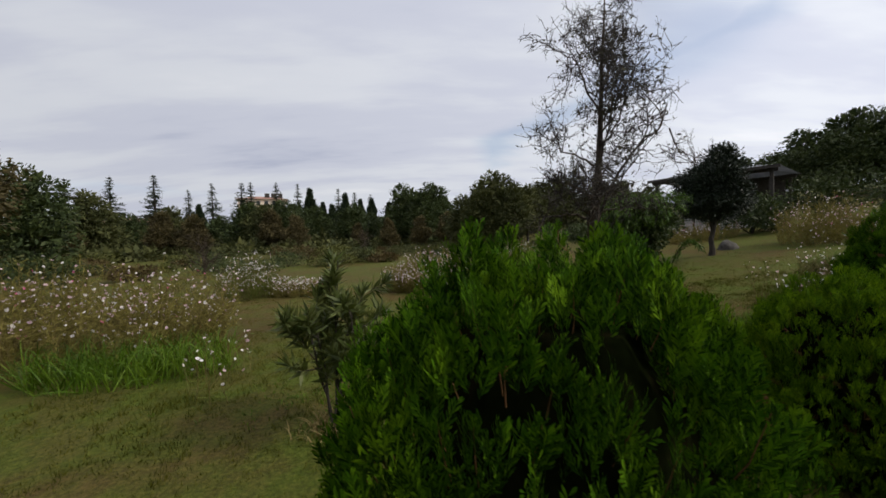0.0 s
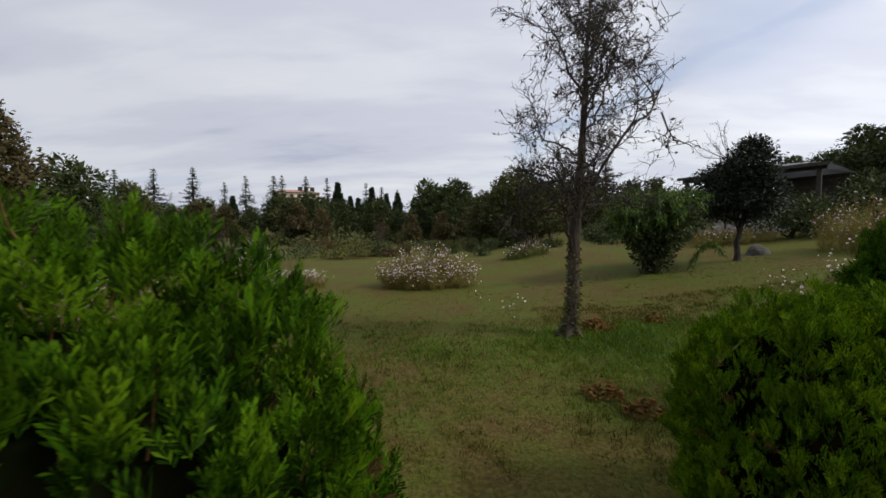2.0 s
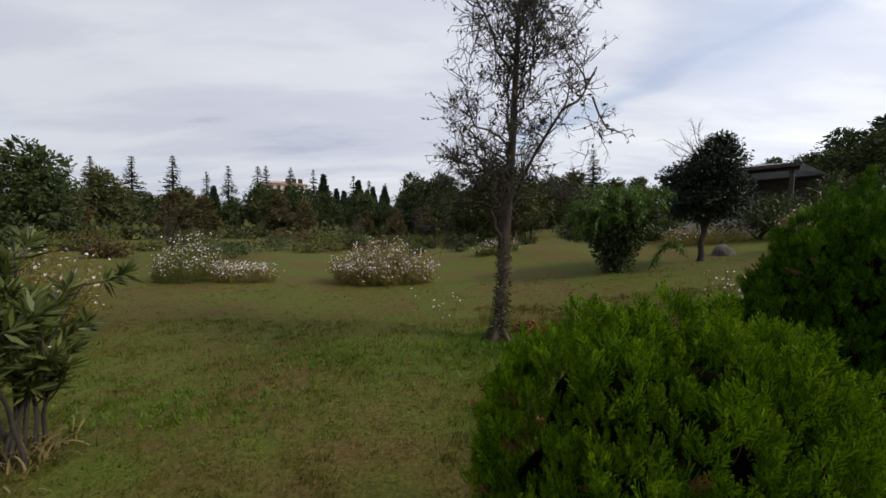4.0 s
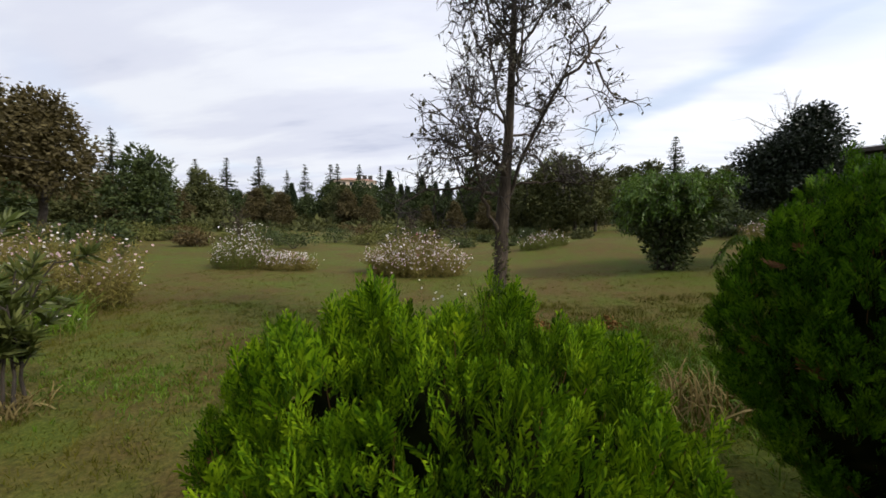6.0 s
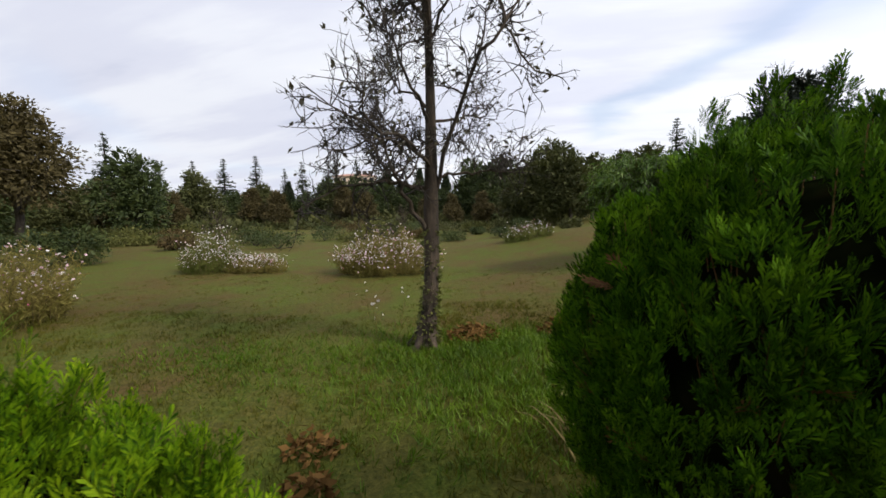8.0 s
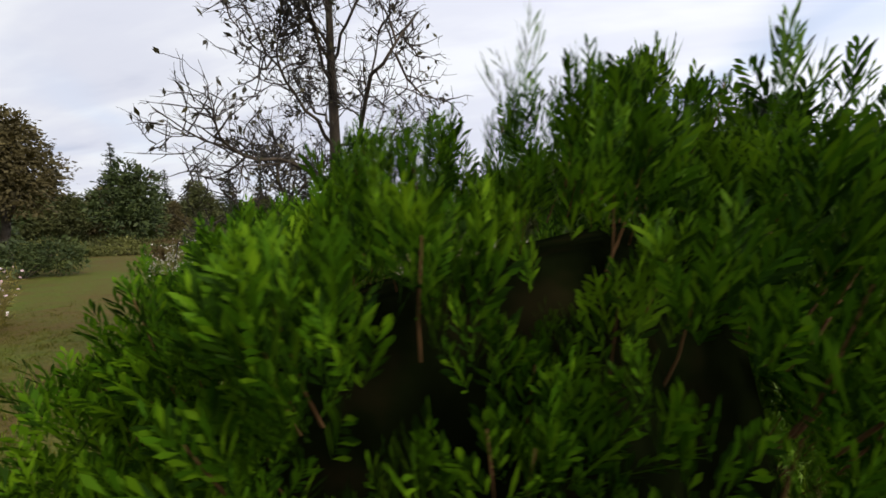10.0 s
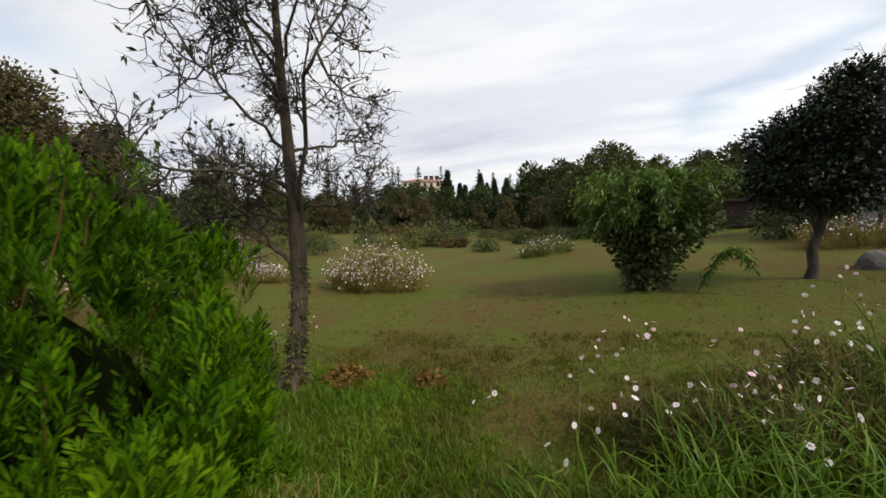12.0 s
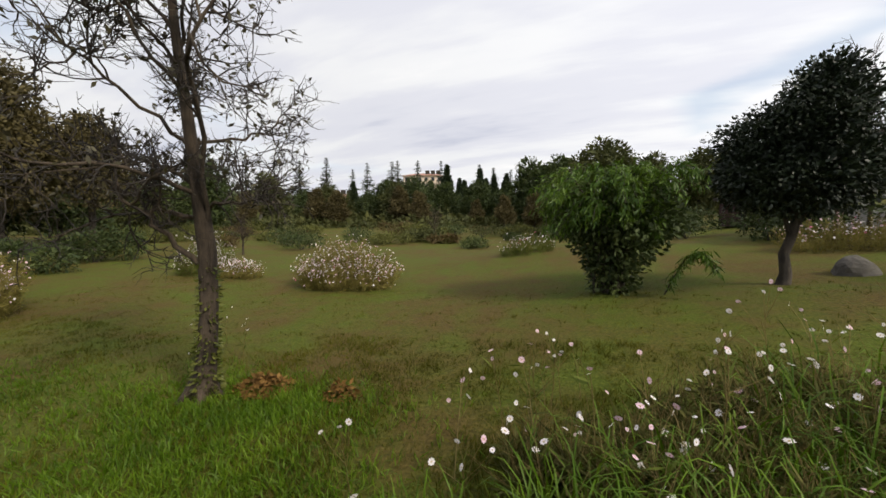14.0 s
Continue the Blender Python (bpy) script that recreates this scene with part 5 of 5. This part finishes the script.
def lawn():
    """Short turf round the walk, thinner further out."""
    rng = np.random.default_rng(15)
    h = Heap()

    def strew(n, x0, x1, y0, y1, lo, hi, width):
        px, py = rng.uniform(x0, x1, n), rng.uniform(y0, y1, n)
        clump = np.array([noise.noise((a * 1.3, b * 1.3, 7.0)) + 0.6 * noise.noise((a * 4.2, b * 4.2, 2.0)) for a, b in zip(px[::6], py[::6])])
        px, py = px[::6].repeat(6), py[::6].repeat(6)
        tall = np.clip(0.75 + clump.repeat(6) * 1.1, 0.25, 1.9)
        m = len(px)
        px, py = px + rng.normal(0, 0.03, m), py + rng.normal(0, 0.03, m)
        pz = np.array([land(a, b) for a, b in zip(px[::6], py[::6])]).repeat(6)
        ln = rng.uniform(lo, hi, m) * tall
        scatter(h, BLADE_V, BLADE_F, np.column_stack([px, py, pz - 0.005]), frames(rng.normal(0, 0.42, (m, 3)) + [0, 0, 1], rng=rng), np.column_stack([np.full(m, width), ln, ln]))

    strew(66000, -4.5, 7.5, 1.8, 7.5, 0.025, 0.075, 0.006)
    strew(30000, 3.0, 9.0, 4.0, 8.5, 0.03, 0.085, 0.006)
    strew(15000, -6, 11, 7.5, 12, 0.02, 0.05, 0.008)
    tagged(new("lawn_grass", h.mesh("lawn_grass", [M_GRASS])), "short uneven turf of green and straw-coloured blades", "grass", kind="stuff")


lawn()


def lush_grass():
    """Longer bright grass round the tree foot and along the damp strip east of it."""
    rng = np.random.default_rng(16)
    h = Heap()
    for n, cx, cy, sx, sy, lo, hi in ((4400, 4.2, 6.3, 0.75, 0.30, 0.04, 0.10), (5200, 3.3, 6.0, 0.75, 0.55, 0.05, 0.13), (7200, 4.3, 5.0, 0.8, 0.6, 0.05, 0.12), (4200, 5.6, 4.9, 0.7, 0.4, 0.05, 0.12), (2600, 0.9, 5.6, 0.9, 0.35, 0.04, 0.09), (1800, -0.3, 4.2, 0.7, 0.3, 0.04, 0.08)):
        px, py = cx + rng.normal(0, sx, n // 4).repeat(4), cy + rng.normal(0, sy, n // 4).repeat(4)
        m = len(px)
        px, py = px + rng.normal(0, 0.025, m), py + rng.normal(0, 0.025, m)
        pz = np.array([land(a, b) for a, b in zip(px, py)])
        ln = rng.uniform(lo, hi, m)
        scatter(h, BLADE_V, BLADE_F, np.column_stack([px, py, pz - 0.005]), frames(rng.normal(0, 0.42, (m, 3)) + [0, 0, 1], rng=rng), np.column_stack([np.full(m, 0.008), ln, ln]))
    tagged(new("lush_grass", h.mesh("lush_grass", [M_LUSH])), "patches of longer bright-green grass near the tree", "grass", kind="stuff")


lush_grass()


# ---------------------------------------------------------------- rocks
def rock(x, y, sx, sy, sz, seed, label):
    rng = random.Random(seed)
    bm = bmesh.new()
    bmesh.ops.create_icosphere(bm, subdivisions=3, radius=1)
    off = Vector((rng.uniform(0, 9), rng.uniform(0, 9), rng.uniform(0, 9)))
    for v in bm.verts:
        c = v.co.normalized()
        k = 1 + 0.30 * noise.noise(c * 1.1 + off) + 0.10 * noise.noise(c * 3.1 + off)
        v.co = Vector((c.x * sx * k, c.y * sy * k, max(-0.3, c.z * k) * sz))
    me = bpy.data.meshes.new("boulder")
    bm.to_mesh(me)
    bm.free()
    me.materials.append(M_ROCK)
    ob = tagged(new("boulder", me), label, "rock", "boulders on the slope")
    ob.matrix_basis = Matrix.Translation(ground_at(x, y, 0.05))


rock(11.5, 12.5, 0.34, 0.30, 0.36, 3, "rounded weathered grey boulder in the grass")


# ---------------------------------------------------------------- buildings
def box_mesh(name, parts, mat):
    """Boxes with slightly eased edges, in one mesh: centre and size."""
    bm = bmesh.new()
    for (cx, cy, cz), (sx, sy, sz) in parts:
        r = bmesh.ops.create_cube(bm, size=1)
        for v in r["verts"]:
            v.co = Vector((v.co.x * sx + cx, v.co.y * sy + cy, v.co.z * sz + cz))
    me = bpy.data.meshes.new(name)
    bm.to_mesh(me)
    bm.free()
    me.materials.append(mat)
    return me


def pavilion():
    """An open shelter on the slope: posts, low wall, bench, and a hipped sheet roof."""
    cx, cy, turn = 19.0, 21.1, -56.5
    z = land(cx, cy) + 0.50
    top = thing("pavilion", (cx, cy, z), "open dark timber pavilion with weathered grey sheet roof", "pavilion", turn=turn)
    W, D, E, R = 3.15, 2.8, 2.45, 2.95
    part("floor_slab", box_mesh("floor_slab", [((0, 0, -0.6), (2 * W - 0.6, 2 * D - 0.6, 1.2))], M_CONCRETE), top)
    bm = bmesh.new()
    under = [bm.verts.new(c) for c in ((-W, -D, E), (W, -D, E), (W, D, E), (-W, D, E))]
    ridge = [bm.verts.new(c) for c in ((-W + 2.0, 0, R), (W - 2.0, 0, R))]
    for f in ((0, 1, 5, 4), (2, 3, 4, 5), (1, 2, 5), (3, 0, 4)):
        bm.faces.new([(under + ridge)[i] for i in f])
    bmesh.ops.solidify(bm, geom=bm.faces[:], thickness=0.06)
    me = bpy.data.meshes.new("roof")
    bm.to_mesh(me)
    bm.free()
    me.materials.append(M_ROOF)
    roof = part("roof", me, top, "weathered grey sheet roof")
    for i in range(24):
        u = -W + 0.15 + i * (2 * W - 0.3) / 23
        run = min(1.0, (W - abs(u)) / 2.0)
        for s in (-1, 1):
            v = Heap()
            tube(v, [(u, s * D * 1.0, E + 0.035), (u, s * D * (1 - run), E + (R - E) * run + 0.035)], [0.02, 0.02], 4)
            part("rib", v.mesh("rib", [M_ROOF]), roof)
    for px in (-W + 0.4, -W / 3, W / 3, W - 0.4):
        for py in (-D + 0.4, D - 0.4):
            part("post", box_mesh("post", [((px, py, E / 2), (0.16, 0.16, E))], M_TIMBER), top)
    for s in (-1, 1):
        part("beam", box_mesh("beam", [((0, s * (D - 0.4), E - 0.12), (2 * W - 0.3, 0.14, 0.22))], M_TIMBER), top)
        part("fascia", box_mesh("fascia", [((0, s * D, E - 0.02), (2 * W, 0.05, 0.16))], M_TIMBER), top)
    part("back_wall", box_mesh("back_wall", [((0.6, D - 0.5, 1.1), (2 * W - 2.4, 0.12, 2.2))], M_TIMBER), top)
    part("bench", box_mesh("bench", [((0, -D + 0.2, 0.32), (2 * W - 1.4, 0.3, 0.08)), ((-1.6, -D + 0.2, 0.1), (0.2, 0.2, 0.4)), ((1.6, -D + 0.2, 0.1), (0.2, 0.2, 0.4))], M_CONCRETE), top, "pale bench along the front")


pavilion()


def house(az, far, w, d, h, floors, bays, wall, label, turn, base=0.0):
    x, y = HUB[0] + far * math.sin(radians(az)), HUB[1] + far * math.cos(radians(az))
    top = thing("far_building", (x, y, base), label, "building", turn=turn)
    part("wall", box_mesh("wall", [((0, 0, h / 2), (w, d, h))], wall), top)
    bm = bmesh.new()
    e = 0.8
    lo = [bm.verts.new(c) for c in ((-w / 2 - e, -d / 2 - e, h), (w / 2 + e, -d / 2 - e, h), (w / 2 + e, d / 2 + e, h), (-w / 2 - e, d / 2 + e, h))]
    hi = [bm.verts.new(c) for c in ((-w / 2 + d / 2, 0, h + d * 0.14), (w / 2 - d / 2, 0, h + d * 0.14))]
    for f in ((0, 1, 5, 4), (2, 3, 4, 5), (1, 2, 5), (3, 0, 4), (3, 2, 1, 0)):
        bm.faces.new([(lo + hi)[i] for i in f])
    me = bpy.data.meshes.new("roof")
    bm.to_mesh(me)
    bm.free()
    me.materials.append(M_TILE)
    roof = part("roof", me, top, "faded red tiled roof")
    for i in range(3):
        part("water_tank", box_mesh("water_tank", [((w * (0.1 + 0.14 * i), -d * 0.2, h + d * 0.10 + 0.5), (1.6, 1.2, 1.6))], M_TIMBER), roof, "dark roof tank")
    pane = box_mesh("window", [((0, 0, 0), (w / bays * 0.45, 0.2, h / floors * 0.5))], M_PANE)
    for f in range(floors):
        for b in range(bays):
            part("window", pane, top).location = (-w / 2 + (b + 0.5) * w / bays, -d / 2 - 0.02, h * (f + 0.52) / floors)


house(-23.3, 150, 15.5, 10, 5.6, 2, 6, M_CREAM, "pink and cream building with faded red roof beyond the wood", 20, 11.5)
house(-37.0, 130, 16, 9, 5.0, 2, 6, M_PLASTER, "long low pink building behind the cedars", 32, 3.0)


def hut():
    x, y = 15.4, 28.0
    top = thing("garden_hut", (x, y, land(x, y) - 0.05), "low dark maroon board hut under trees", "hut", turn=-28)
    part("wall", box_mesh("wall", [((0, 0, 0.7), (3.0, 2.2, 1.4))], M_MAROON), top)
    part("roof", box_mesh("roof", [((0, 0, 1.47), (3.5, 2.7, 0.14))], M_TIMBER), top)


hut()
